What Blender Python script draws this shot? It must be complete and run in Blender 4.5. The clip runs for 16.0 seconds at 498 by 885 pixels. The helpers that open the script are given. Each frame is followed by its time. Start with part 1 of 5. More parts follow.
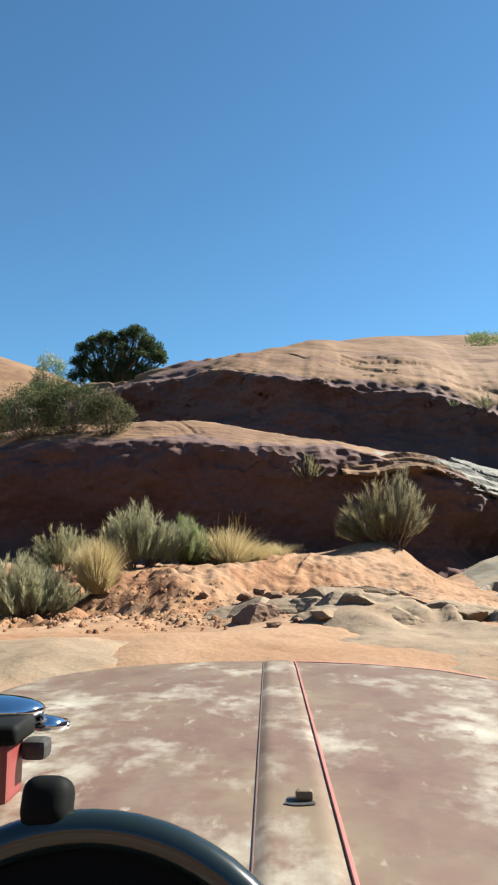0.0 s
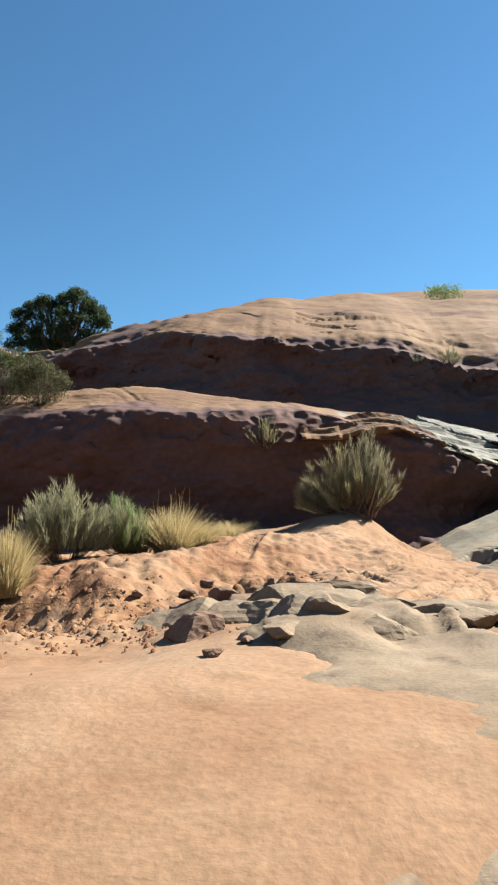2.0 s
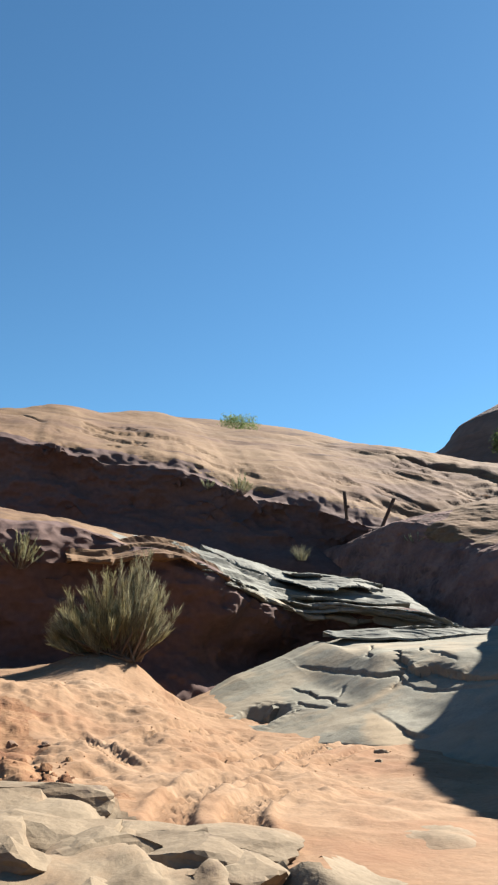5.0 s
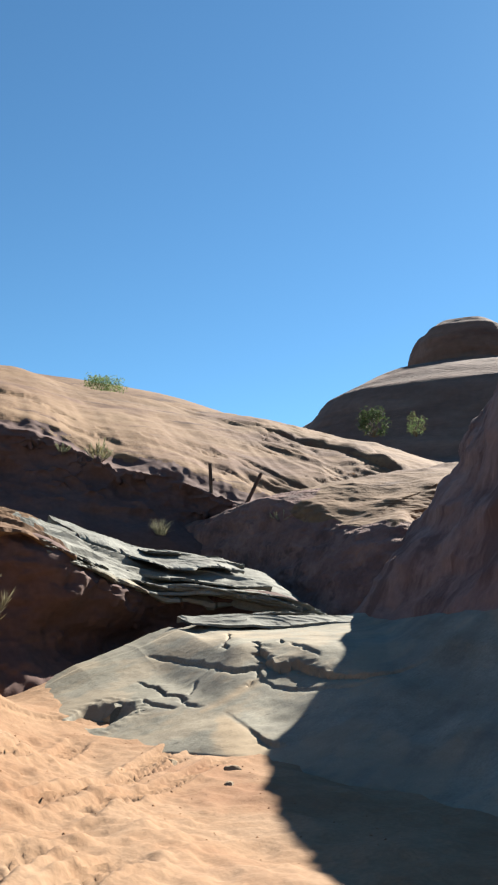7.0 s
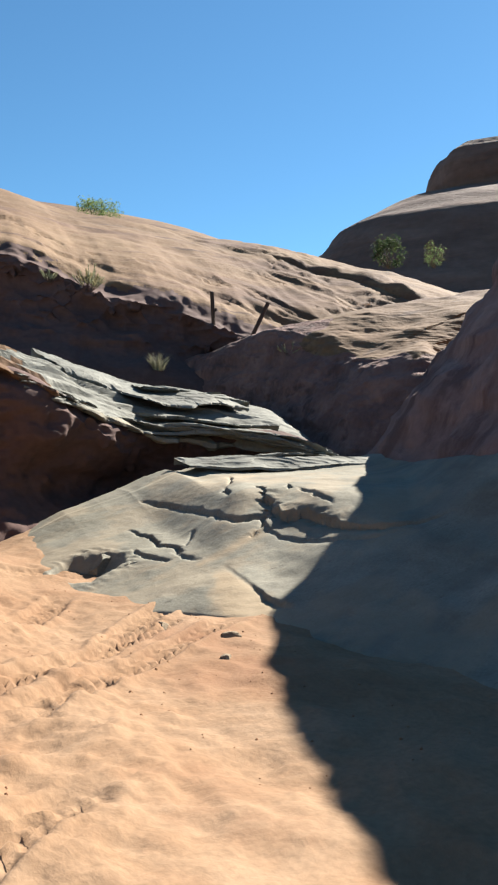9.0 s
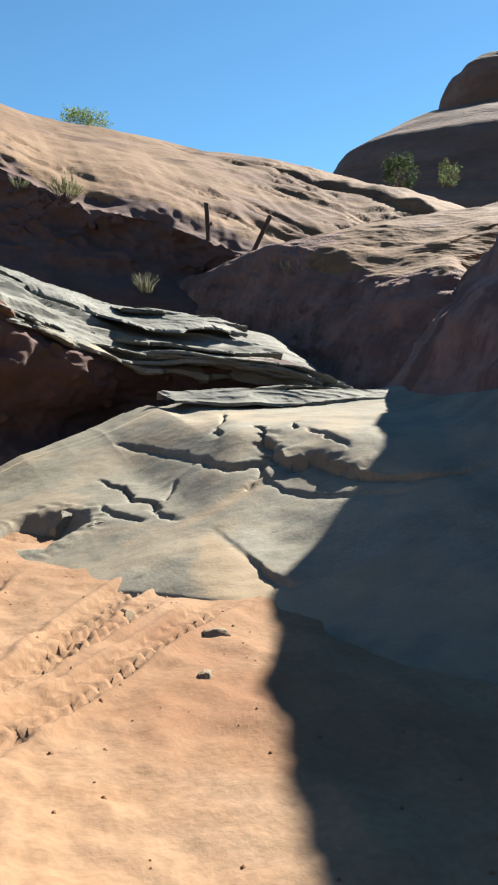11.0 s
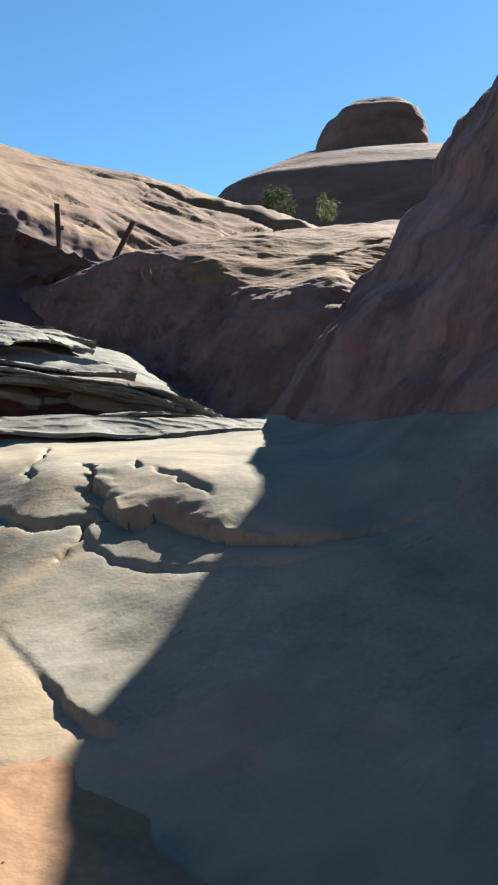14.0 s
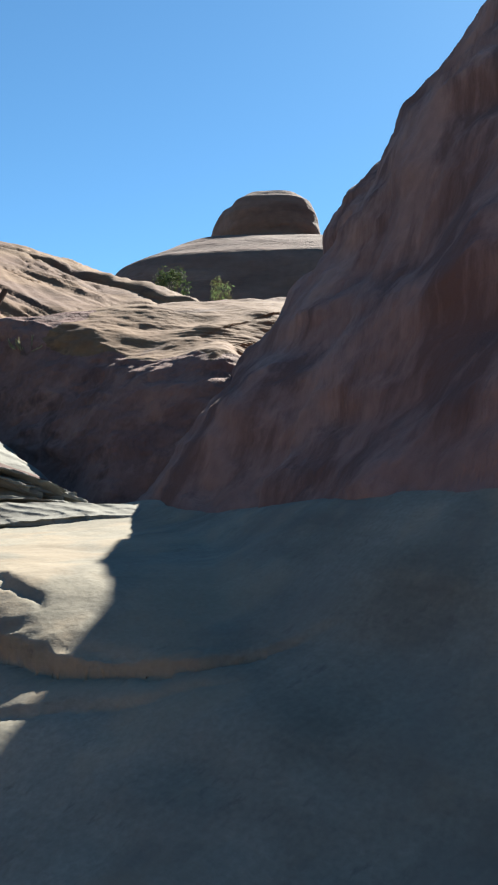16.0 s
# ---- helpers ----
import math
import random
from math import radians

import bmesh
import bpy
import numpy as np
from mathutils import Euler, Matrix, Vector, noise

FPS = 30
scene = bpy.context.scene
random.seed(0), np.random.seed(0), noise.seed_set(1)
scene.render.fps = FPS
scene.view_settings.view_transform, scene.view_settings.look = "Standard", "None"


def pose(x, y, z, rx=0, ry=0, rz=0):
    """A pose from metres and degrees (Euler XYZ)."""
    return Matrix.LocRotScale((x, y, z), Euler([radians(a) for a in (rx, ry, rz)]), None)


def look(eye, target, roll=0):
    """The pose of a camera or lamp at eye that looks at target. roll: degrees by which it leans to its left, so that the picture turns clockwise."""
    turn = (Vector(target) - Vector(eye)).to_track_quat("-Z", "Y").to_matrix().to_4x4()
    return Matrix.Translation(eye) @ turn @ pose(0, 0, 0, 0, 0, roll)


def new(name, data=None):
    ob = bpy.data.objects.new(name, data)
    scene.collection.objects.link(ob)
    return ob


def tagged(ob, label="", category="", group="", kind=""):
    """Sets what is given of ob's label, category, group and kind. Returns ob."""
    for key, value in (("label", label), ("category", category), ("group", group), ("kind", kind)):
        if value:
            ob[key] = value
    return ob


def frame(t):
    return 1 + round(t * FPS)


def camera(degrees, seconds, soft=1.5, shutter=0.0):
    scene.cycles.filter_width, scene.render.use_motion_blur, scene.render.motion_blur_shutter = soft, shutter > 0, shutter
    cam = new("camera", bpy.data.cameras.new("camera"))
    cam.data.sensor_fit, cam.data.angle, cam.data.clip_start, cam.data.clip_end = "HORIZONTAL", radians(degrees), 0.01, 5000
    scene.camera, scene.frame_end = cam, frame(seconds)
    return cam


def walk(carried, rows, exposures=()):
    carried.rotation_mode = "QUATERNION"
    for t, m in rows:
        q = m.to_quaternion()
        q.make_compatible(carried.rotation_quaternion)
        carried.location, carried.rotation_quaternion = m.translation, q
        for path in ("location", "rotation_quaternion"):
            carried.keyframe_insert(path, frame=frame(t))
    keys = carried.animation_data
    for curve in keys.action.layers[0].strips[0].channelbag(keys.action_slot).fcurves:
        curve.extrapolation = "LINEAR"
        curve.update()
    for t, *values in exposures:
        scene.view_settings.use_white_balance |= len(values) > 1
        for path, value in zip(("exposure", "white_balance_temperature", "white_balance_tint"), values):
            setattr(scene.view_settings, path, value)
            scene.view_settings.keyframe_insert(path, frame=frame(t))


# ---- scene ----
cam = camera(34.97, 16.0, soft=2.2)
PATH = [
    (0.0, pose(0.000, -0.000, 1.700, 97.82, 0.30, 0.04)),
    (0.5, pose(0.045, 0.494, 1.747, 98.59, 0.94, 0.19)),
    (1.0, pose(0.110, 1.025, 1.807, 97.99, 1.80, -0.28)),
    (1.5, pose(0.143, 1.505, 1.851, 96.64, 2.00, -1.28)),
    (2.0, pose(0.246, 1.930, 1.893, 95.39, 2.87, -2.58)),
    (2.5, pose(0.355, 2.397, 1.902, 94.63, 3.48, -4.68)),
    (3.0, pose(0.474, 2.816, 1.934, 95.45, 3.39, -6.85)),
    (3.5, pose(0.472, 2.935, 1.980, 98.78, 1.43, -9.37)),
    (4.0, pose(0.543, 3.244, 2.041, 100.63, -1.33, -12.29)),
    (4.5, pose(0.650, 3.519, 2.026, 102.57, -1.12, -15.33)),
    (5.0, pose(0.834, 3.868, 2.118, 103.96, -0.17, -18.27)),
    (5.2, pose(0.888, 3.983, 2.155, 104.33, -0.16, -19.45)),
    (7.3, pose(1.608, 5.337, 2.504, 100.64, -1.19, -28.70)),
    (7.5, pose(1.687, 5.442, 2.503, 99.74, -1.02, -28.66)),
    (8.0, pose(1.873, 5.773, 2.567, 97.12, -1.04, -28.50)),
    (8.5, pose(2.031, 6.170, 2.542, 94.23, -2.22, -28.14)),
    (9.0, pose(2.380, 6.674, 2.556, 90.02, -1.10, -27.55)),
    (9.2, pose(2.490, 6.903, 2.569, 88.29, 0.04, -27.52)),
    (11.3, pose(3.586, 8.730, 2.453, 85.30, -1.00, -27.31)),
    (11.5, pose(3.687, 8.871, 2.420, 86.00, -0.58, -28.28)),
    (12.0, pose(3.968, 9.215, 2.412, 87.06, 1.42, -29.78)),
    (12.5, pose(4.209, 9.634, 2.380, 87.21, -1.10, -31.72)),
    (13.0, pose(4.466, 9.976, 2.371, 87.17, -2.95, -33.51)),
    (13.5, pose(4.660, 10.308, 2.339, 87.78, -3.27, -34.85)),
    (14.0, pose(4.975, 10.516, 2.350, 88.26, -1.50, -35.94)),
    (14.5, pose(5.199, 10.735, 2.336, 88.39, -0.76, -37.29)),
    (15.0, pose(5.456, 10.962, 2.339, 89.58, -0.90, -39.14)),
    (15.5, pose(5.702, 11.134, 2.373, 92.33, -0.74, -41.04)),
    (16.0, pose(5.885, 11.289, 2.395, 94.38, -1.59, -43.40)),
]
walk(cam, PATH, [(0.0, 1.81), (2.0, 1.79), (3.0, 1.77), (4.0, 1.67), (5.0, 1.73), (7.5, 1.77), (9.0, 1.77), (12.5, 1.81), (16.0, 1.87)])
# ---- world ----
SUN_AZ, SUN_EL = 66.5, 39.6          # degrees to the right of +y, above the horizon

world = bpy.data.worlds.new("sky")
scene.world = world
world.use_nodes = True
wn = world.node_tree
sky = wn.nodes.new("ShaderNodeTexSky")
sky.sky_type, sky.sun_disc = "NISHITA", False
sky.sun_elevation, sky.sun_rotation = radians(SUN_EL), radians(SUN_AZ)
sky.altitude, sky.air_density, sky.dust_density, sky.ozone_density = 1400, 1.0, 0.2, 1.0
bg = wn.nodes["Background"]
bg.inputs["Strength"].default_value = 0.042
clear = wn.nodes.new("ShaderNodeMix")            # a clear, dry, deep blue air
clear.data_type, clear.blend_type = "RGBA", "MULTIPLY"
clear.inputs["Factor"].default_value = 1.0
clear.inputs[7].default_value = (0.58, 0.97, 1.11, 1)
wn.links.new(sky.outputs[0], clear.inputs[6])
wn.links.new(clear.outputs[2], bg.inputs["Color"])

sun_data = bpy.data.lights.new("sun", "SUN")
sun_data.energy, sun_data.angle, sun_data.color = 5.0, radians(0.53), (1.0, 0.94, 0.84)
sun = new("sun", sun_data)
toward = Vector((math.sin(radians(SUN_AZ)) * math.cos(radians(SUN_EL)), math.cos(radians(SUN_AZ)) * math.cos(radians(SUN_EL)), math.sin(radians(SUN_EL))))
sun.matrix_world = look(toward * 60, (0, 0, 0))


# ---- materials ----
def material(name, colours, scale=1.0, stretch=(1, 1, 1), rough=0.9, bump=0.3, grain=40.0, metal=0.0, patches=None, relief=0.05, lines=None, value=1.0, dust=None):
    """Rock, soil or paint: a ramp of colours over warped noise, a finer grain, and relief at two scales."""
    colours = [tuple(c * value for c in rgb) for rgb in colours]
    patches = [(tuple(c * value for c in p[0]), *p[1:]) for p in patches or ()]
    m = bpy.data.materials.new(name)
    m.use_nodes = True
    t = m.node_tree
    n, l = t.nodes, t.links
    b = n["Principled BSDF"]
    b.inputs["Roughness"].default_value, b.inputs["Metallic"].default_value = rough, metal
    b.inputs["Specular IOR Level"].default_value = 0.25
    co = n.new("ShaderNodeTexCoord")
    mp = n.new("ShaderNodeMapping")
    mp.inputs["Scale"].default_value = stretch
    l.new(co.outputs["Object"], mp.inputs["Vector"])
    big = n.new("ShaderNodeTexNoise")
    big.inputs["Scale"].default_value, big.inputs["Detail"].default_value, big.inputs["Roughness"].default_value = scale, 8, 0.62
    big.inputs["Distortion"].default_value = 0.6
    l.new(mp.outputs[0], big.inputs["Vector"])
    ramp = n.new("ShaderNodeValToRGB")
    e = ramp.color_ramp.elements
    while len(e) < len(colours):
        e.new(0.5)
    for k, c in enumerate(colours):
        e[k].position, e[k].color = 0.3 + 0.42 * k / max(1, len(colours) - 1), (*c, 1)
    l.new(big.outputs["Fac"], ramp.inputs["Fac"])
    fine = n.new("ShaderNodeTexNoise")
    fine.inputs["Scale"].default_value, fine.inputs["Detail"].default_value = grain, 6
    l.new(co.outputs["Object"], fine.inputs["Vector"])
    mul = n.new("ShaderNodeMix")
    mul.data_type, mul.blend_type = "RGBA", "MULTIPLY"
    mul.inputs["Factor"].default_value = 0.27
    l.new(ramp.outputs[0], mul.inputs[6])
    grey = n.new("ShaderNodeValToRGB")
    grey.color_ramp.elements[0].position, grey.color_ramp.elements[0].color = 0.3, (0.45, 0.45, 0.45, 1)
    grey.color_ramp.elements[1].position, grey.color_ramp.elements[1].color = 0.7, (1.3, 1.3, 1.3, 1)
    l.new(fine.outputs["Fac"], grey.inputs["Fac"])
    l.new(grey.outputs[0], mul.inputs[7])
    out = mul.outputs[2]
    for colour, where, pscale, lo, hi in patches:
        pn = n.new("ShaderNodeTexNoise")
        pn.inputs["Scale"].default_value, pn.inputs["Detail"].default_value, pn.inputs["Roughness"].default_value = pscale, 7, 0.65
        pm = n.new("ShaderNodeMapping")
        pm.inputs["Scale"].default_value = where
        l.new(co.outputs["Object"], pm.inputs["Vector"])
        l.new(pm.outputs[0], pn.inputs["Vector"])
        pr = n.new("ShaderNodeMapRange")
        pr.inputs["From Min"].default_value, pr.inputs["From Max"].default_value = lo, hi
        l.new(pn.outputs["Fac"], pr.inputs["Value"])
        mx = n.new("ShaderNodeMix")
        mx.data_type = "RGBA"
        l.new(pr.outputs[0], mx.inputs["Factor"])
        l.new(out, mx.inputs[6])
        mx.inputs[7].default_value = (*colour, 1)
        out = mx.outputs[2]
    fold = None
    if lines:
        lscale, lturn, dark, deep = lines
        lm = n.new("ShaderNodeMapping")
        lm.inputs["Rotation"].default_value = [radians(a) for a in lturn]
        lm.inputs["Scale"].default_value = (0.12, 0.2, 1.0)
        l.new(co.outputs["Object"], lm.inputs["Vector"])
        ln = n.new("ShaderNodeTexNoise")
        ln.inputs["Scale"].default_value, ln.inputs["Detail"].default_value, ln.inputs["Roughness"].default_value, ln.inputs["Distortion"].default_value = lscale, 9, 0.7, 0.4
        l.new(lm.outputs[0], ln.inputs["Vector"])
        lr = n.new("ShaderNodeMapRange")
        lr.inputs["From Min"].default_value, lr.inputs["From Max"].default_value, lr.inputs["To Min"].default_value, lr.inputs["To Max"].default_value = 0.36, 0.56, dark, 1.08
        l.new(ln.outputs["Fac"], lr.inputs["Value"])
        lx = n.new("ShaderNodeMix")
        lx.data_type, lx.blend_type = "RGBA", "MULTIPLY"
        lx.inputs["Factor"].default_value = 1.0
        l.new(out, lx.inputs[6])
        l.new(lr.outputs[0], lx.inputs[7])
        out, fold = lx.outputs[2], lr.outputs[0]
    if dust:
        at, dx = n.new("ShaderNodeAttribute"), n.new("ShaderNodeMix")
        at.attribute_name, dx.data_type = "dust", "RGBA"
        l.new(at.outputs["Fac"], dx.inputs["Factor"])
        l.new(out, dx.inputs[6])
        dx.inputs[7].default_value = (*dust, 1)
        out = dx.outputs[2]
    l.new(out, b.inputs["Base Color"])
    add = n.new("ShaderNodeMath")
    add.operation = "MULTIPLY_ADD"
    add.inputs[1].default_value = 0.15
    l.new(fine.outputs["Fac"], add.inputs[0])
    l.new(big.outputs["Fac"], add.inputs[2])
    bp = n.new("ShaderNodeBump")
    bp.inputs["Strength"].default_value, bp.inputs["Distance"].default_value = bump, relief
    height = add.outputs[0]
    if fold:
        both = n.new("ShaderNodeMath")
        both.operation = "MULTIPLY_ADD"
        both.inputs[1].default_value = deep
        l.new(fold, both.inputs[0])
        l.new(height, both.inputs[2])
        height = both.outputs[0]
    l.new(height, bp.inputs["Height"])
    l.new(bp.outputs[0], b.inputs["Normal"])
    return m


def leafy(name, a, c, rough=0.75):
    """Leaves and stalks: two tones by island, with a little light through them."""
    m = bpy.data.materials.new(name)
    m.use_nodes = True
    n, l = m.node_tree.nodes, m.node_tree.links
    b = n["Principled BSDF"]
    b.inputs["Roughness"].default_value = rough
    b.inputs["Specular IOR Level"].default_value = 0.2
    g = n.new("ShaderNodeNewGeometry")
    r = n.new("ShaderNodeValToRGB")
    r.color_ramp.elements[0].color, r.color_ramp.elements[1].color = (*a, 1), (*c, 1)
    l.new(g.outputs["Random Per Island"], r.inputs["Fac"])
    l.new(r.outputs[0], b.inputs["Base Color"])
    tr = n.new("ShaderNodeBsdfTranslucent")
    l.new(r.outputs[0], tr.inputs["Color"])
    ms = n.new("ShaderNodeMixShader")
    ms.inputs[0].default_value = 0.4
    l.new(b.outputs[0], ms.inputs[1])
    l.new(tr.outputs[0], ms.inputs[2])
    l.new(ms.outputs[0], n["Material Output"].inputs["Surface"])
    return m


def plain(name, colour, rough=0.5, metal=0.0, coat=0.0):
    m = bpy.data.materials.new(name)
    m.use_nodes = True
    b = m.node_tree.nodes["Principled BSDF"]
    b.inputs["Base Color"].default_value = (*colour, 1)
    b.inputs["Roughness"].default_value, b.inputs["Metallic"].default_value, b.inputs["Coat Weight"].default_value = rough, metal, coat
    return m


SAND = material("orange_sand", [(0.262, 0.142, 0.075), (0.318, 0.196, 0.114), (0.362, 0.242, 0.153)], 0.7, (1, 1, 1), 0.95, 0.7, 22.0, patches=[((0.268, 0.139, 0.076), (1, 1, 1), 0.4, 0.54, 0.72)], relief=0.06, value=0.69)
RED_EARTH = material("red_earth", [(0.16, 0.070, 0.036), (0.235, 0.115, 0.058), (0.30, 0.165, 0.088)], 2.2, (1, 1, 1), 0.95, 0.9, 30.0, relief=0.06, patches=[((0.33, 0.19, 0.10), (1, 1, 1), 1.6, 0.46, 0.62)], value=0.7)
# Darkened for faces out of the sun: their shade is in this colour.
SHADE_RED_ROCK = material("shaded_red_sandstone", [(0.092, 0.053, 0.046), (0.121, 0.072, 0.063), (0.15, 0.093, 0.081)], 0.4, (0.6, 0.6, 1.6), 0.9, 0.6, 9.0, relief=0.10, lines=(2.0, (8, 6, 0), 0.92, 0.25), value=0.74)
# Paler than the bench: the sun's glare over the wall is in this colour.
WALL_ROCK = material("pink_sandstone", [(0.205, 0.122, 0.106), (0.315, 0.192, 0.164), (0.41, 0.265, 0.222)], 0.5, (1.6, 1.6, 0.45), 0.9, 1.0, 7.0, relief=0.2, patches=[((0.165, 0.094, 0.08), (1.8, 1.8, 0.35), 0.7, 0.48, 0.60)], value=0.68)
# Dark pink with the shade of the bench face already in it.
BENCH_ROCK = material("shaded_pink_sandstone", [(0.115, 0.063, 0.053), (0.18, 0.103, 0.087), (0.25, 0.15, 0.125)], 0.9, (1.2, 1.2, 0.9), 0.9, 1.0, 9.0, relief=0.2, patches=[((0.26, 0.155, 0.125), (1.4, 1.4, 0.6), 1.2, 0.54, 0.66), ((0.09, 0.053, 0.047), (1.2, 1.2, 0.8), 1.5, 0.55, 0.66)], value=0.82)
TAN_ROCK = material("tan_sandstone", [(0.225, 0.125, 0.066), (0.305, 0.182, 0.098), (0.365, 0.232, 0.128)], 0.4, (0.7, 0.7, 1.5), 0.9, 0.7, 11.0, relief=0.13, lines=(0.9, (-14, 34, 15), 0.84, 0.45),
                    patches=[((0.20, 0.108, 0.068), (0.45, 0.8, 1.3), 0.42, 0.50, 0.64), ((0.14, 0.078, 0.053), (0.5, 1.6, 2.0), 0.8, 0.57, 0.66)], value=0.50)
GREY_ROCK = material("grey_slickrock", [(0.202, 0.187, 0.142), (0.282, 0.264, 0.206), (0.356, 0.334, 0.264)], 0.8, (0.5, 1.1, 1.6), 0.85, 0.62, 34.0, patches=[((0.38, 0.30, 0.20), (0.45, 0.9, 1), 0.9, 0.55, 0.72), ((0.192, 0.18, 0.146), (0.6, 1.5, 1), 1.1, 0.48, 0.70), ((0.172, 0.156, 0.126), (0.7, 2.4, 2), 5.0, 0.60, 0.72)], relief=0.03, lines=(3.6, (4, -19, 0), 0.84, 0.5), value=0.70, dust=(0.285, 0.218, 0.14))
PALE_ROCK = material("pale_slickrock", [(0.195, 0.145, 0.096), (0.27, 0.208, 0.14), (0.325, 0.26, 0.18)], 1.6, (1, 1, 2), 0.9, 0.6, 34.0, relief=0.04, patches=[((0.325, 0.21, 0.125), (0.7, 0.7, 1), 1.1, 0.50, 0.70), ((0.15, 0.108, 0.08), (1, 1, 1), 3.6, 0.60, 0.70)], value=0.7)
FAR_ROCK = material("dusky_sandstone", [(0.143, 0.086, 0.070), (0.198, 0.124, 0.099), (0.258, 0.170, 0.137)], 0.12, (0.6, 0.6, 2.2), 0.95, 0.8, 1.5, relief=0.6, lines=(0.5, (5, 4, 0), 0.8, 0.4), value=0.6)
SHELF_GREY = material("grey_shelf_rock", [(0.195, 0.196, 0.165), (0.275, 0.277, 0.24), (0.35, 0.35, 0.305)], 1.2, (0.5, 0.9, 2.4), 0.85, 0.7, 16.0, patches=[((0.15, 0.147, 0.13), (0.4, 1, 1), 1.4, 0.56, 0.68)], relief=0.04, lines=(5.0, (3, 6, 0), 0.74, 0.5), value=0.60)
BROWN_ROCK = material("brown_sandstone", [(0.15, 0.09, 0.06), (0.225, 0.146, 0.101), (0.285, 0.203, 0.143)], 2.0, (1, 1, 1.6), 0.92, 0.9, 18.0, relief=0.05, value=0.72)
SAGE = leafy("grey_green_leaf", (0.17, 0.175, 0.10), (0.40, 0.40, 0.25))
STRAW = leafy("dry_straw", (0.345, 0.27, 0.12), (0.555, 0.473, 0.27))
PLUME = leafy("pale_plume_twig", (0.17, 0.17, 0.10), (0.42, 0.41, 0.26))
GREEN = leafy("fresh_green_leaf", (0.0975, 0.15, 0.0525), (0.225, 0.285, 0.112))
DARK_OLIVE = leafy("dark_olive_leaf", (0.040, 0.043, 0.020), (0.13, 0.128, 0.062))
SHRUB = leafy("grey_olive_twig", (0.11, 0.105, 0.065), (0.37, 0.345, 0.225))
OLIVE = leafy("olive_twig", (0.165, 0.15, 0.075), (0.375, 0.338, 0.188))
JUNIPER = leafy("juniper_leaf", (0.022, 0.036, 0.015), (0.075, 0.105, 0.04))
BARK = material("grey_bark", [(0.09, 0.06, 0.0375), (0.165, 0.12, 0.0825)], 6.0, (1, 1, 0.2), 0.95, 0.8, 40.0)
POST_WOOD = material("weathered_post_wood", [(0.05, 0.03, 0.02), (0.11, 0.07, 0.05)], 8.0, (1, 1, 0.15), 0.9, 0.6, 60.0, relief=0.01)


# ---- forms ----
def smooth(v, a, b):
    t = np.clip((np.asarray(v, float) - a) / (b - a), 0, 1)
    return t * t * (3 - 2 * t)


def lattice(px, py, pz, seed):
    """Value noise in three dimensions for arrays."""
    def rnd(i, j, k):
        h = (i * 374761393 + j * 668265263 + k * 2147483647 + seed * 974634777) & 0xFFFFFFFF
        h = ((h ^ (h >> 13)) * 1274126177) & 0xFFFFFFFF
        return ((h ^ (h >> 16)) & 0xFFFF) / 65535.0 * 2 - 1
    i, j, k = (np.floor(p).astype(np.int64) for p in (px, py, pz))
    u, v, w = (p - q for p, q in ((px, i), (py, j), (pz, k)))
    u, v, w = (c * c * (3 - 2 * c) for c in (u, v, w))
    out = 0
    for a, wa in ((0, 1 - u), (1, u)):
        for b, wb in ((0, 1 - v), (1, v)):
            for c, wc in ((0, 1 - w), (1, w)):
                out = out + wa * wb * wc * rnd(i + a, j + b, k + c)
    return out


def fbm(px, py, pz, size, octaves=4, seed=0, gain=0.5):
    total, amp, f = 0.0, 1.0, 1.0 / size
    for o in range(octaves):
        total = total + amp * lattice(px * f + 7.3 * o, py * f - 3.1 * o, pz * f + 1.7 * o, seed + o)
        amp, f = amp * gain, f * 2.03
    return total


def sheet(name, X, Y, Z, mat, keep=None, smooth_shade=True):
    """A mesh from a grid of points."""
    r, c = X.shape
    verts = np.stack([X, Y, Z], -1).reshape(-1, 3)
    i = np.arange(r * c).reshape(r, c)
    f = np.stack([i[:-1, :-1], i[:-1, 1:], i[1:, 1:], i[1:, :-1]], -1).reshape(-1, 4)
    if keep is not None:
        k = keep[:-1, :-1] | keep[:-1, 1:] | keep[1:, 1:] | keep[1:, :-1]
        f = f[k.ravel()]
        used = np.unique(f)
        new_id = np.full(r * c, -1)
        new_id[used] = np.arange(len(used))
        verts, f = verts[used], new_id[f]
    me = bpy.data.meshes.new(name)
    me.from_pydata(verts.tolist(), [], f.tolist())
    me.materials.append(mat)
    me.polygons.foreach_set("use_smooth", [smooth_shade] * len(me.polygons))
    me.update()
    return new(name, me)


def spline(keys, u):
    """Catmull-Rom through rows of numbers, at u from 0 to 1 (spaced by the rows)."""
    k = np.asarray(keys, float)
    n = len(k)
    t = np.clip(np.asarray(u) * (n - 1), 0, n - 1 - 1e-9)
    i = t.astype(int)
    f = (t - i)[:, None]
    p = [k[np.clip(i + d, 0, n - 1)] for d in (-1, 0, 1, 2)]
    return 0.5 * (2 * p[1] + (p[2] - p[0]) * f + (2 * p[0] - 5 * p[1] + 4 * p[2] - p[3]) * f**2 + (3 * p[1] - p[0] - 3 * p[2] + p[3]) * f**3)


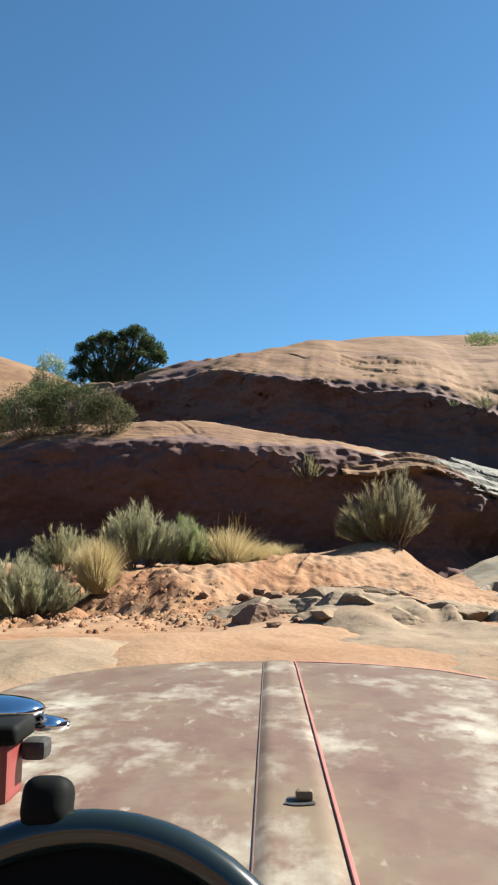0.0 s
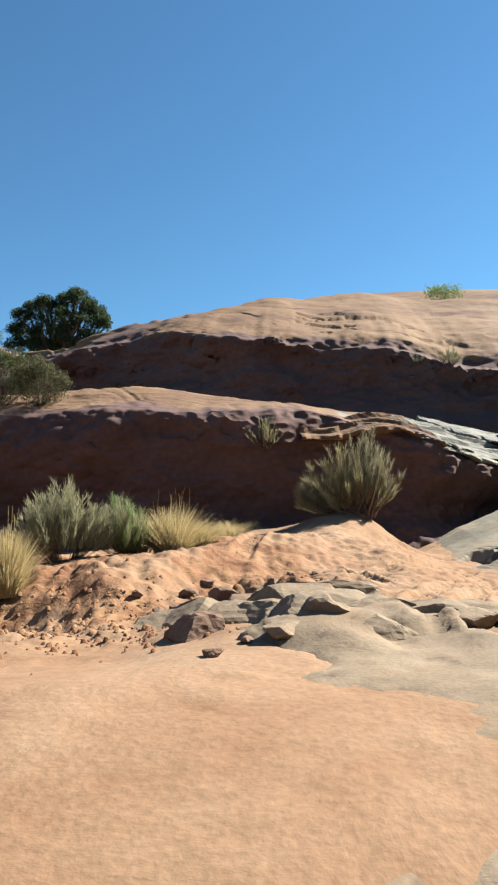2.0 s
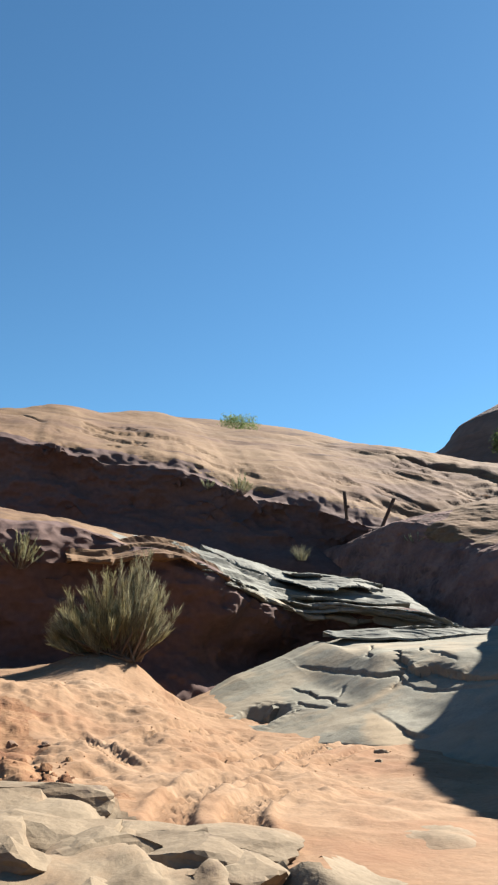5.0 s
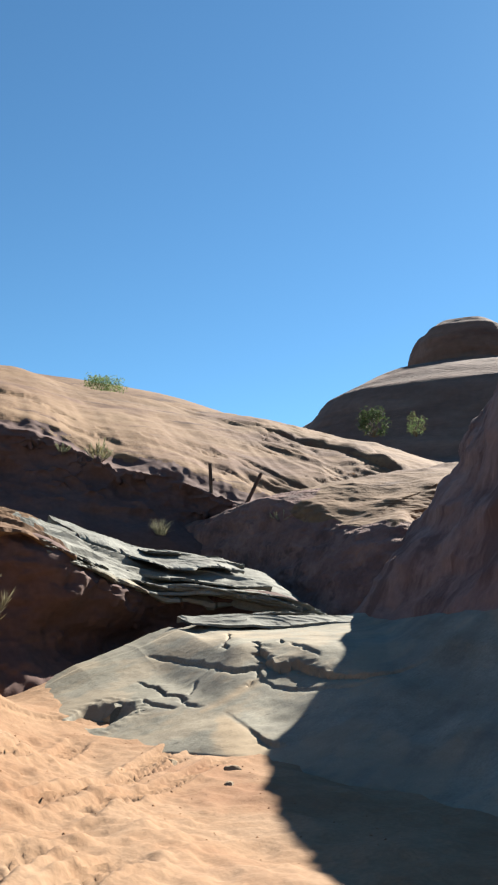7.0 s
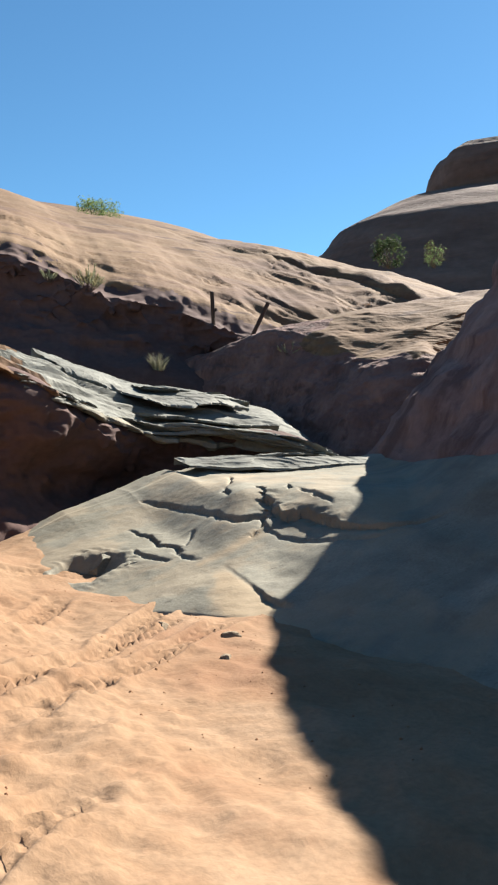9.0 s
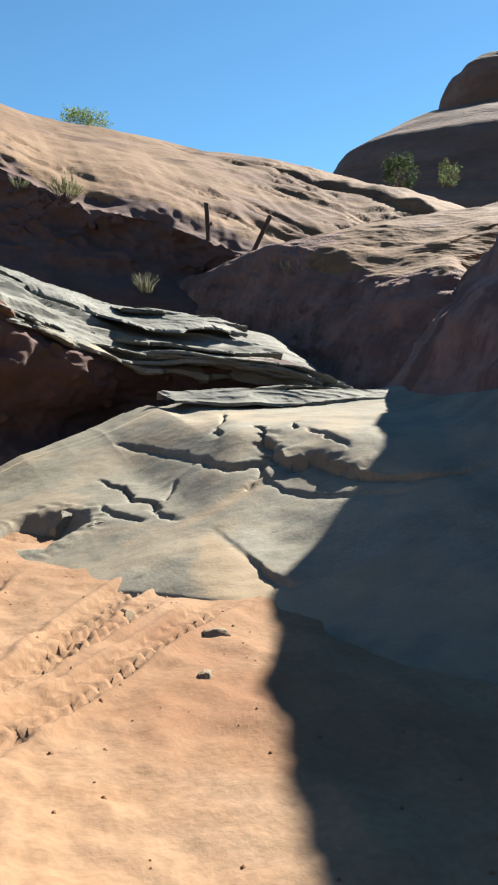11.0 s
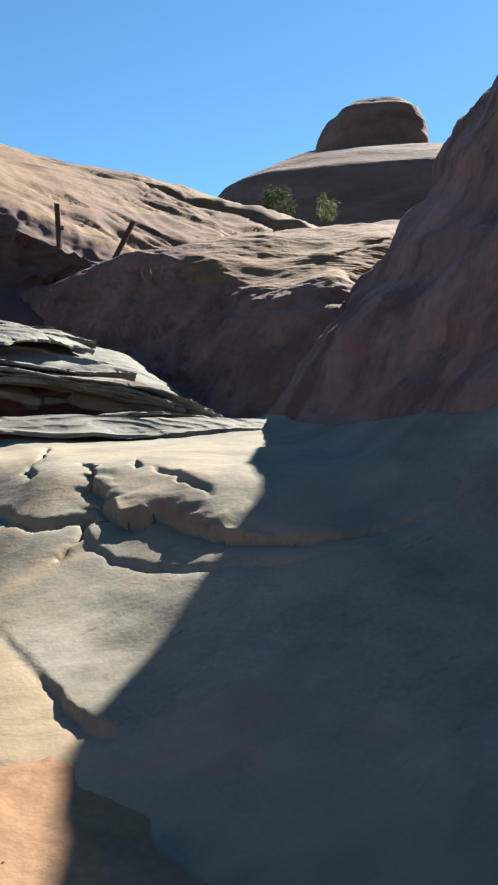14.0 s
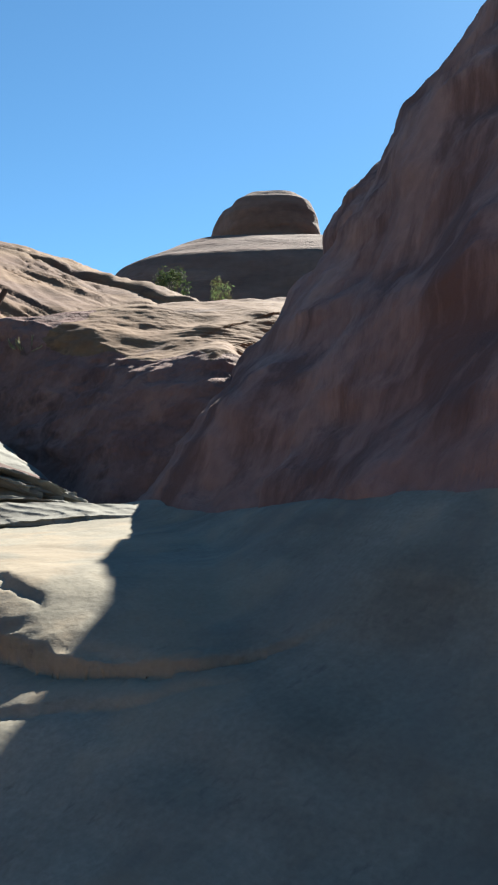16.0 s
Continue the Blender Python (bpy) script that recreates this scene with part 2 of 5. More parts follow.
def cliff(name, stations, profile, mat, ns, nv, lump=0.25, strata=0.12, fine=0.05, seed=1, share=None, grain=0.9, bed=0.33, terrace=None, dip=(0.0, 0.0), inward=None, jag=0.0, cross=0.0):
    """A rock body along a brink line, from left to right with the rock on the far side. profile(s) turns the
    stations' numbers into rows of (distance into the rock, height)."""
    s = spline(stations, np.linspace(0, 1, ns))
    xy = s[:, :2]
    tan = np.gradient(xy, axis=0)
    tan = np.stack([np.convolve(np.pad(tan[:, k], 6, "edge"), np.ones(13) / 13, "valid") for k in (0, 1)], 1)
    tan /= np.linalg.norm(tan, axis=1)[:, None]
    nor = np.stack([-tan[:, 1], tan[:, 0]], 1)
    arc = np.concatenate([[0], np.cumsum(np.linalg.norm(np.diff(xy, axis=0), axis=1))])
    if jag:
        s[:, 3] += 0.35 * jag * fbm(arc, arc * 0 + 9, arc * 0, 2.2, 4, seed + 6, 0.6)
    prof = profile(s)                                  # m x ns x 2
    m = len(prof)
    share = share or [1] * (m - 1)
    v = np.concatenate([np.linspace(i, i + 1, max(2, int(nv * w / sum(share))), endpoint=False) for i, w in enumerate(share)] + [[m - 1]]) / (m - 1)
    flat = prof.reshape(m, -1)
    q = spline(flat, v).reshape(len(v), ns, 2)
    d, Z = q[..., 0], q[..., 1].copy()
    if jag:
        d = d + jag * fbm(arc[None] + 0 * d, Z * 1.5, 0 * d, 1.3, 4, seed + 5, 0.6) * np.exp(-np.abs(d) / 0.7)
    if inward:
        far = np.array(inward, float) / math.hypot(*inward)
        near, deep = np.minimum(d, 1.0), np.maximum(d - 1.0, 0)
        X, Y = (xy[None, :, k] + nor[None, :, k] * near + far[k] * deep for k in (0, 1))
    else:
        X, Y = xy[None, :, 0] + nor[None, :, 0] * d, xy[None, :, 1] + nor[None, :, 1] * d
    if terrace:
        step, amount = terrace
        lv = (Z + 0.13 * fbm(X * 0.3, Y, Z * 0, 0.9, 3, seed + 90, 0.5) + dip[0] * X + dip[1] * Y) / step
        fr = lv - np.floor(lv)
        top = smooth(q[..., 0], 0.25, 0.6)
        Z = Z + amount(X, Y) * top * step * (fr ** 5 - fr + 0.35)
    # relief along the surface normal
    P = np.stack([X, Y, Z], -1)
    N = np.cross(np.gradient(P, axis=1), np.gradient(P, axis=0))
    N /= np.linalg.norm(N, axis=-1)[..., None] + 1e-9
    N *= np.sign((N[..., :2] * -nor[None]).sum(-1) + 0.6 * N[..., 2] + 1e-6)[..., None]
    steep = 1 - np.abs(N[..., 2])
    disp = lump * fbm(X, Y, Z * 1.6, 2.6, 4, seed, 0.42)
    level = Z + 0.25 * fbm(X, Y, Z * 0.3, 4.0, 3, seed + 20)
    beds = lattice(level * 0 + 0.5, level * 0 + 0.5, level / bed, seed + 40) + 0.6 * lattice(level * 0 + 0.5, level * 0 + 0.5, level / (bed * 0.37), seed + 50)
    disp = disp + strata * beds * (0.12 + smooth(steep, 0.15, 0.6)) * (0.6 + 0.6 * fbm(X, Y, Z, 3.0, 2, seed + 60))
    ridged = 1 - np.abs(fbm(X, Y, Z * 2.2, grain, 4, seed + 80))
    disp = disp + fine * (ridged - 0.7) * 1.2 * (0.35 + 0.65 * smooth(steep, 0.1, 0.5))
    streak = fbm(X * 0.35 + Y * 0.1, Y * 0.9 + Z * 0.4, Z * 2.6 + 0.35 * X, 0.8, 4, seed + 70)
    disp = disp + fine * 0.5 * streak * (1 - smooth(steep, 0.5, 0.9))
    if cross:                                          # beds that dip to the right weather into low scarps
        level = Z + 0.5 * X - 0.12 * Y + 0.25 * fbm(X, Y, Z, 3.0, 3, seed + 110)
        n = fbm(level * 0, (X - 0.5 * Z) * 0.10, level * 0.9, 0.8, 5, seed + 120, 0.62)
        where = smooth(fbm(X * 0.6, Y * 0.6, Z, 3.2, 3, seed + 130), -0.25, 0.45)
        pit = smooth(fbm(X * 0.8 + 0.6 * Z, Y, Z * 1.6 + 0.8 * X, 1.1, 4, seed + 140, 0.6), 0.32, 0.5) * smooth(fbm(X, Y, Z, 4.5, 2, seed + 150), 0.0, 0.35)
        disp = disp - 0.6 * cross * pit * smooth(q[..., 0], 0.0, 1.5)
        disp = disp - cross * where * smooth(n, -0.02, 0.32) * (0.5 + n) * smooth(q[..., 0], 0.0, 1.5)
    P = P + N * disp[..., None]
    return sheet(name, P[..., 0], P[..., 1], P[..., 2], mat)


def ground_height(x, y):
    """The wash: a rise under the wheels, a cut bank, a mound under the shrub, and the low sand before the slab."""
    x, y = np.asarray(x, float), np.asarray(y, float)
    z = 0.12 + 0.93 * smooth(y, 0.8, 6.4)
    low = smooth((x - 1.9) * 0.55 + (y - 7.0) * 0.83, 1.2, 6.2) * smooth(x, 1.6, 4.6)
    z = z - 0.36 * low
    z = z + 0.15 * np.clip(y - 15.8, 0, 5) * smooth(x, 3.5, 5.0)
    z = z - 0.17 * smooth(y, 6.2, 8.0) * smooth(-x, -0.6, 0.6)
    edge = 10.1 + 0.35 * np.sin(x * 1.3) + 0.25 * np.sin(x * 3.1 + 1) + 1.6 * smooth(x, -0.8, 1.2)
    z = z + 0.48 * smooth(y, edge, edge + 1.9 + 0.9 * smooth(x, 0, 2)) * (1 - smooth(x, 2.2, 4.4))
    z = z + 0.52 * np.exp(-(((x - 3.0) / 1.15) ** 2 + ((y - 16.7) / 1.2) ** 2))
    return z


RUTS = [((3.0, 11.6), (5.6, 14.3), 0.1), ((3.35, 11.4), (6.0, 13.9), 0.12), ((2.4, 12.6), (4.6, 15.4), -0.2), ((3.4, 15.8), (5.0, 16.6), 0.1), ((1.9, 8.2), (2.9, 10.4), 0.25), ((2.3, 8.0), (3.4, 10.2), 0.3), ((1.8, 12.9), (2.1, 10.8), 0.05), ((4.4, 13.2), (5.9, 15.0), 0.1), ((0.6, 12.6), (1.2, 14.6), 0.1)]


def ground_relief(x, y):
    z = 0 * x
    rough = smooth(y, 6.5, 9.0) * (1 - smooth(np.abs(x - 2), 10, 20))
    z = z + (0.05 * fbm(x, y, z, 1.4, 4, 5) + 0.025 * (1 - np.abs(fbm(x, y, z, 0.5, 3, 9)))) * (0.35 + rough)
    crumble = smooth(y, 8.2, 9.4) * (1 - smooth(y, 11.4, 12.6)) * (1 - smooth(x, 1.0, 2.4))
    z = z + crumble * (0.08 * fbm(x, y, z, 0.6, 5, 15, 0.6) + 0.07 * np.abs(fbm(x, y, z, 0.22, 3, 16, 0.6)) * smooth(fbm(x, y, z, 1.3, 2, 17), -0.3, 0.4))
    rill = 1 - np.abs(fbm(x * 1.0, y * 0.3, z, 0.55, 3, 18))
    z = z - 0.05 * crumble * smooth(rill, 0.72, 1.0)
    trample = smooth(y, 9.0, 10.0) * (1 - smooth(y, 14.5, 16.5)) * (1 - smooth(x, 3.5, 5.5))
    z = z + trample * (0.045 * fbm(x, y, z * 0, 0.55, 5, 26, 0.62) + 0.035 * np.abs(fbm(x, y, z * 0, 0.2, 3, 27)))
    # wheel tracks: flat-bottomed ruts with lug marks
    for (ax, ay), (bx, by), bend in RUTS:
        ux, uy = bx - ax, by - ay
        n = math.hypot(ux, uy)
        t = ((x - ax) * ux + (y - ay) * uy) / n
        d = ((x - ax) * uy - (y - ay) * ux) / n + bend * np.sin(np.clip(t / n, 0, 1) * math.pi)
        on = smooth(t, -0.3, 0.5) * (1 - smooth(t, n - 0.5, n + 0.3))
        rut = 1 - smooth(np.abs(d), 0.11, 0.15)
        lug = np.sin(t * 46 + 60 * np.abs(d)) * (1 - smooth(np.abs(d), 0.09, 0.13))
        z = z + on * (-0.045 * rut + 0.03 * lug + 0.03 * np.exp(-((np.abs(d) - 0.18) / 0.04) ** 2))
    return z


def axis_points(a, b, far_a, far_b, step):
    """Even points from a to b, with ever wider ones out to the far ends."""
    out = 1.22 ** np.arange(1, 50)
    left, right = a - step * np.cumsum(out), b + step * np.cumsum(out)
    return np.concatenate([left[left > far_a][::-1], np.arange(a, b, step), right[right < far_b]])


gx, gy = np.meshgrid(axis_points(-5.5, 7.2, -900, 900, 0.034), axis_points(1.5, 18.5, -900, 900, 0.034))
gz = ground_height(np.clip(gx, -30, 30), np.clip(gy, -20, 40)) + ground_relief(gx, gy) * (1 - smooth(np.hypot(gx, gy), 30, 60))


def bare_edge(x, y):
    """Above zero where the track runs over bare rock."""
    far = 9.0 + 0.5 * np.sin(x * 2.3) - 0.16 * np.clip(x - 1, 0, 9) ** 1.4 - 0.9 * smooth(x, 1.4, 2.2) - y
    left = 0.7 * (x + 0.1) + 0.25 * np.clip(4.6 - y, 0, 9)
    beside_track = np.minimum(6.75 + 0.2 * np.sin(1.7 * x) - y, -0.45 - x)
    return np.maximum(np.minimum(far, left), beside_track) + (0.12 + 0.38 * smooth(y, 5.6, 7.0)) * fbm(x, y, x * 0, 1.5, 7, 44, 0.62)


gz = gz - 0.05 * smooth(bare_edge(gx, gy), 0.3, 0.9) * smooth(gx, -8.8, -8.2) * (1 - smooth(gx, 5.2, 5.8)) * smooth(gy, 1.7, 2.4)
ground = tagged(sheet("ground", gx, gy, gz, SAND), "orange desert sand with ripples and tyre tracks", "ground", kind="structure")


def broken_up(x, y):
    """Blocks with steep left-hand sides, from 0 to 1."""
    n = fbm(x, y * 0.8, x * 0, 0.5, 4, 47, 0.5) * 1.6 + 0.5
    return np.clip((np.floor(n * 3) + smooth(n * 3 - np.floor(n * 3), 0.0, 0.35)) / 3, 0, 1.2)


# bare rock in the track before the bank
bx, by = np.meshgrid(np.arange(-9, 6, 0.04), np.arange(1.5, 10.2, 0.04))
bare = bare_edge(bx, by)
bz = ground_height(bx, by) - 0.09 + 0.10 * smooth(bare, -0.1, 0.9) + 0.055 * fbm(bx, by, bx * 0, 1.3, 5, 45, 0.55) + 0.05 * smooth(bx, 0.2, 1.0) * smooth(by, 6.5, 8.5) * (1 + fbm(bx, by, bx * 0, 0.5, 4, 46)) + 0.13 * smooth(bx + 0.15 * fbm(bx, by, bx * 0, 0.6, 3, 48), 0.0, 0.3) * (1 - smooth(bx, 2.0, 3.0)) * smooth(by, 6.6, 7.6) * broken_up(bx, by)
pavement = tagged(sheet("rock_pavement", bx, by, bz, PALE_ROCK, bare > -0.3), "pale bare slickrock in the track", "rock pavement", kind="structure")


# lower rock wall behind the bank
def ledge_profile(s):
    zf, zl, db, zb, u = s[:, 2], s[:, 3], s[:, 4], s[:, 5], s[:, 6]
    h = zl - zf
    one = np.ones(len(s))
    rows = [(-0.9 * one, zf - 1.5), (-0.3 * one, zf - 0.2), (u, zf + 0.22 * h), (0.8 * u, zf + 0.5 * h), (0.1 * one, zf + 0.8 * h), (0.25 * one, zl - 0.08),
            (0.55 * one, zl + 0.1), (0.5 * db, zl + 0.55 * (zb - zl)), (db, zb), (db + 2.5, zb - 0.5), (db + 5, zb - 2)]
    return np.array([np.stack(r, 1) for r in rows])


LEDGE = [(-24, 23, 1.4, 4.0, 3, 4.5, 0.4), (-16, 21.8, 1.4, 4.1, 3, 4.7, 0.4), (-10, 20.8, 1.3, 4.3, 3, 5.1, 0.5), (-6.4, 20, 1.3, 4.32, 2.6, 5.3, 0.5), (-4.1, 19.5, 1.3, 4.42, 3, 5.4, 0.5),
         (-1.6, 18.8, 1.3, 4.32, 3.3, 5.3, 0.4), (0.5, 18.55, 1.3, 4.26, 3.6, 4.92, 0.4), (2.6, 18.6, 1.3, 4.05, 3.5, 4.57, 0.4), (4.7, 18.85, 1.2, 3.62, 3.2, 4.25, 0.4),
         (6.2, 19.4, 1.2, 3.05, 3.0, 4.05, 0.4), (7.6, 20.0, 1.3, 2.78, 2.5, 3.75, 0.55), (9.0, 19.75, 1.4, 2.72, 2.4, 3.45, 0.6), (10.2, 19.3, 1.5, 2.62, 2.4, 3.1, 0.6), (11.4, 19.2, 1.6, 2.2, 2.2, 2.4, 0.4), (13.5, 19.4, 1.6, 2.1, 2.2, 2.3, 0.3)]
ledge = tagged(cliff("rock_ledge", LEDGE, ledge_profile, SHADE_RED_ROCK, 820, 220, lump=0.12, strata=0.05, fine=0.035, seed=3, share=[1, 3, 4, 4, 3, 2, 5, 8, 3, 2], terrace=(0.17, lambda x, y: 0.12), dip=(0.12, 0.04), inward=(0.1, 1), jag=0.28, cross=0.05),
       "long sandstone ledge, shaded face coloured dark red, sunlit top tan", "rock ledge", kind="structure")


# thin plates that weather out of the ledge's right-hand end
def rock_shelf():
    x = np.arange(2.2, 11.3, 0.024)
    inner = np.concatenate([[0.45, 0.2, 0.05, 0.0], np.arange(0.012, 3.3, 0.026)])
    drop = np.concatenate([[-0.36, -0.2, -0.13, -0.07], np.zeros(len(inner) - 4)])
    X, D = np.meshgrid(x, inner)
    at = [r[0] for r in LEDGE]
    lip, deep, crest, brink = (np.interp(X, at, [r[k] for r in LEDGE]) for k in (3, 4, 5, 1))
    def teeth(u):
        u = u % 1.0
        return u ** 2 * (1 - smooth(u, 0.8, 1.0))
    saw = teeth(X * 0.9 + 0.25 * np.sin(X * 2.3))
    rim = 0.16 * fbm(X, X * 0, X * 0, 1.1, 5, 201, 0.55) - 0.25 * saw + 0.05
    brink = np.apply_along_axis(lambda r: np.convolve(np.pad(r, 20, "edge"), np.ones(41) / 41, "valid"), 1, brink)
    Y = brink + D + rim * np.exp(-D / 0.35)
    Z = lip + 0.02 + (crest - lip) * np.clip(D / deep, 0, 1) ** 0.9 - 0.15 * D + 0.09 * fbm(X * 0.5, Y, X * 0, 1.4, 4, 202, 0.55)
    # each bed ends at its own broken line, fades in and out, and points to the right
    for k, (d0, high) in enumerate(((0.16, 0.05), (0.3, 0.035), (0.5, 0.09), (0.78, 0.05), (0.95, 0.04), (1.25, 0.10), (1.5, 0.05), (1.85, 0.09), (2.1, 0.05), (2.5, 0.08), (0.06, 0.03), (0.4, 0.025), (0.65, 0.03), (1.1, 0.03), (1.38, 0.025), (1.7, 0.03), (2.3, 0.04), (2.7, 0.05))):
        cut = d0 + 0.42 * fbm(X * 0.22, X * 0, X * 0 + 3 * k, 1.0, 5, 210 + k, 0.5) + 0.10 * (X - 7)  * (0.5 - 0.12 * (k % 4))
        fade = 0.35 + 0.65 * smooth(fbm(X, X * 0 + 5 * k, X * 0, 2.0, 2, 230 + k), -0.4, 0.3)
        Z = Z + 1.25 * high * fade * (smooth(D - cut, 0.0, 0.045) - 0.4 * smooth(D - cut, 0.05, 0.9))
    # the pointed ends over the dark recess
    Z = Z - 0.16 * smooth(X, 6.3, 7.3)
    end = 10.5 - 0.52 * D + 0.8 * ((D * 1.6 + 0.15) % 1.0) ** 1.6 - 0.3 + 0.10 * fbm(X * 0, Y, X * 0, 0.3, 3, 203)
    Z = Z - 1.1 * smooth(X - end, 0.0, 0.16) + 0.006 * fbm(X, Y, X * 0, 0.15, 3, 204)
    Z = Z - 0.5 * (1 - smooth(X, 2.4, 4.2)) + np.repeat(drop[:, None], len(x), 1) * (0.6 + 0.4 * fbm(X, Y * 0, X * 0, 0.5, 3, 205))
    Y = Y + 0.05 * (D < 0.06) * fbm(X, Z * 3, X * 0, 0.3, 3, 206)
    return sheet("rock_shelf", X, Y, Z, SHELF_GREY, smooth_shade=False)


def rock_plate(front, thick, back, rise, seed, saw=0.12, taper=0.6, label="", mat=None, under=None):
    """A plate of rock with a broken front edge, from its root at the left to its pointed end at the right."""
    n = 220
    u = np.linspace(0, 1, n)
    s = spline(front, u)
    arc = np.concatenate([[0], np.cumsum(np.linalg.norm(np.diff(s, axis=0), axis=1))])
    o = np.zeros(n)
    far = np.array([-0.22, 0.975])
    wide = back * ((1 - u) ** taper + 0.02)
    bite = saw * (fbm(arc, o, o, 0.7, 5, seed, 0.6) + 0.9 * ((arc * (0.6 + 0.07 * (seed % 50) / 10) + 0.35 * np.sin(arc * 2.1 + seed)) % 1.0) ** 3 + 0.15 * ((arc * 2.3 + 0.4 * np.sin(arc * 3.7 + seed)) % 1.0) ** 2 - 0.4) * np.minimum(1, wide / 0.25)
    lift = 0.06 * fbm(arc, o, o, 1.3, 3, seed + 1)
    v = np.concatenate([[0.8, 0.3, 0.06, 0.0, 0.0, 0.015], np.linspace(0.05, 1, 26), [1.02]])
    low = np.concatenate([[1.0, 1.0, 1.0, 0.75, 0.25, 0.0], np.zeros(26), [3.0]])
    V, L = v[:, None] * np.ones(n), low[:, None] * np.ones(n)
    A = arc[None] + 0 * V
    nip = 0.02 * fbm(A, L * 2.0, 0 * A, 0.25, 3, seed + 2) * (V < 0.05)
    D = V * wide[None] + (bite[None] + nip) * np.exp(-V * 10)
    X, Y = s[None, :, 0] + far[0] * D, s[None, :, 1] + far[1] * D
    tk = thick * (0.55 + 0.45 * np.minimum(1, (1 - u) * 4)) * (1 + 0.35 * fbm(arc, o, o, 0.8, 3, seed + 3))
    Z = s[None, :, 2] + lift[None] + rise * V * wide[None] - L * tk[None]
    Z = Z + 0.06 * fbm(X * 0.6 + 0.4 * Y, Y, 0 * X, 0.9, 5, seed + 4, 0.55) * smooth(V, 0.0, 0.25)
    lv = (Z - rise * 0.6 * V * wide[None] + 0.05 * fbm(X * 0.4, Y, 0 * X, 0.6, 3, seed + 5)) / 0.035
    fr = lv - np.floor(lv)
    Z = Z + 0.02 * (fr ** 5 - fr + 0.35) * (L == 0)
    ob = sheet("plate", X, Y, Z, mat or SHELF_GREY, smooth_shade=False)
    ob.parent = under or shelf
    return tagged(ob, label)


shelf = tagged(rock_shelf(), "grey bedded rock shelf of thin pointed plates", "rock shelf", kind="structure")
LIP = np.array([(4.9, 19.0, 3.44), (5.5, 19.2, 3.30), (6.2, 19.5, 3.08), (6.9, 19.9, 2.90), (7.67, 20.0, 2.80), (8.29, 19.72, 2.79), (8.95, 19.42, 2.74), (9.5, 19.1, 2.66), (9.99, 18.8, 2.58), (10.36, 18.52, 2.44)])
for k in range(5):                       # laminae of the lowest bed, each ending a little short of the one below
    ln = LIP.copy()
    ln[:, 2] += -0.05 + 0.036 * k
    ln[:, 1] += 0.035 * k + 0.03 * math.sin(2.4 * k)
    ln[:, 0] -= (0.13 * k + 0.06 * math.sin(5 * k)) * np.linspace(0.2, 1, len(ln))
    rock_plate(ln, 0.045 if k else 0.07, 0.7, 0.12, 300 + 10 * k, 0.08, 0.35)
rock_plate([(6.3, 20.3, 3.25), (7.0, 20.3, 3.08), (7.72, 20.2, 2.97), (8.1, 20.02, 2.96), (8.82, 19.8, 2.90), (9.39, 19.7, 2.88), (9.74, 19.58, 2.89)], 0.045, 0.8, 0.12, 360, 0.14, 0.45)
rock_plate([(6.2, 21.1, 3.75), (7.0, 20.85, 3.5), (7.84, 20.65, 3.25), (8.3, 20.55, 3.2), (8.6, 20.58, 3.26), (9.03, 20.6, 3.26), (9.64, 20.6, 3.21)], 0.05, 1.7, 0.36, 370, 0.16, 0.45)
rock_plate([(7.7, 21.3, 3.66), (8.3, 21.25, 3.60), (8.8, 21.3, 3.54), (9.33, 21.28, 3.53)], 0.03, 0.5, 0.2, 380, 0.16, 0.8)
rock_plate([(8.9, 21.0, 3.46), (9.3, 21.0, 3.45), (9.83, 20.98, 3.44)], 0.05, 0.4, 0.2, 390, 0.08, 0.6)


# upper dome with its shaded face
def dome_profile(s):
    zf, zl, dc, zc = s[:, 2], s[:, 3], s[:, 4], s[:, 5]
    h, one = zl - zf, np.ones(len(s))
    rows = [(-1.6 * one, zf - 2), (-1.2 * one, zf), (-0.3 * one, zf + 0.35 * h), (0.1 * one, zf + 0.7 * h), (-0.05 * one, zl - 0.2), (0.25 * one, zl), (0.06 * dc + 0.4, zl + 0.13 * (zc - zl)),
            (0.3 * dc, zl + 0.37 * (zc - zl)), (0.62 * dc, zl + 0.70 * (zc - zl)), (dc, zc), (dc + 6, zc - 1.2), (dc + 16, zc - 6)]
    return np.array([np.stack(r, 1) for r in rows])


DOME = [(-22, 34, 4, 6.0, 8, 7.8), (-14, 32.5, 4.2, 6.6, 6, 8.6), (-8, 31, 4.3, 7.4, 4, 8.9), (-4.9, 30, 4.3, 8.1, 3, 9.0), (-2.4, 29.3, 4.3, 8.5, 4, 9.9), (0.2, 28, 4.2, 8.1, 8, 10.9), (2.4, 27.5, 4.2, 7.8, 10, 11.6),
        (4.3, 27.4, 4.2, 7.4, 11.5, 12.0), (6.2, 27.1, 4.2, 7.3, 13.5, 12.5), (8.3, 26.6, 4.1, 6.6, 15, 12.6), (10.3, 26.0, 4.0, 6.05, 15, 12.4), (12.0, 25.5, 3.6, 5.5, 14.5, 11.9),
        (14.2, 25.0, 3.6, 5.4, 13.5, 11.5), (17, 25.3, 4, 5.9, 12.5, 11.2), (21, 27, 5, 7.0, 8.5, 10.3), (26, 29, 6, 8.0, 6, 9.6), (34, 31, 6, 8, 6, 9)]
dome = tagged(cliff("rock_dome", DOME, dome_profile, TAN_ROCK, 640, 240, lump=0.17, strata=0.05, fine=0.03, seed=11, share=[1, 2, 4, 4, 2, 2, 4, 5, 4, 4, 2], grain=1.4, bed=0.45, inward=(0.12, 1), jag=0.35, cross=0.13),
       "broad tan sandstone dome, its shaded face coloured dark red", "rock dome", kind="structure")


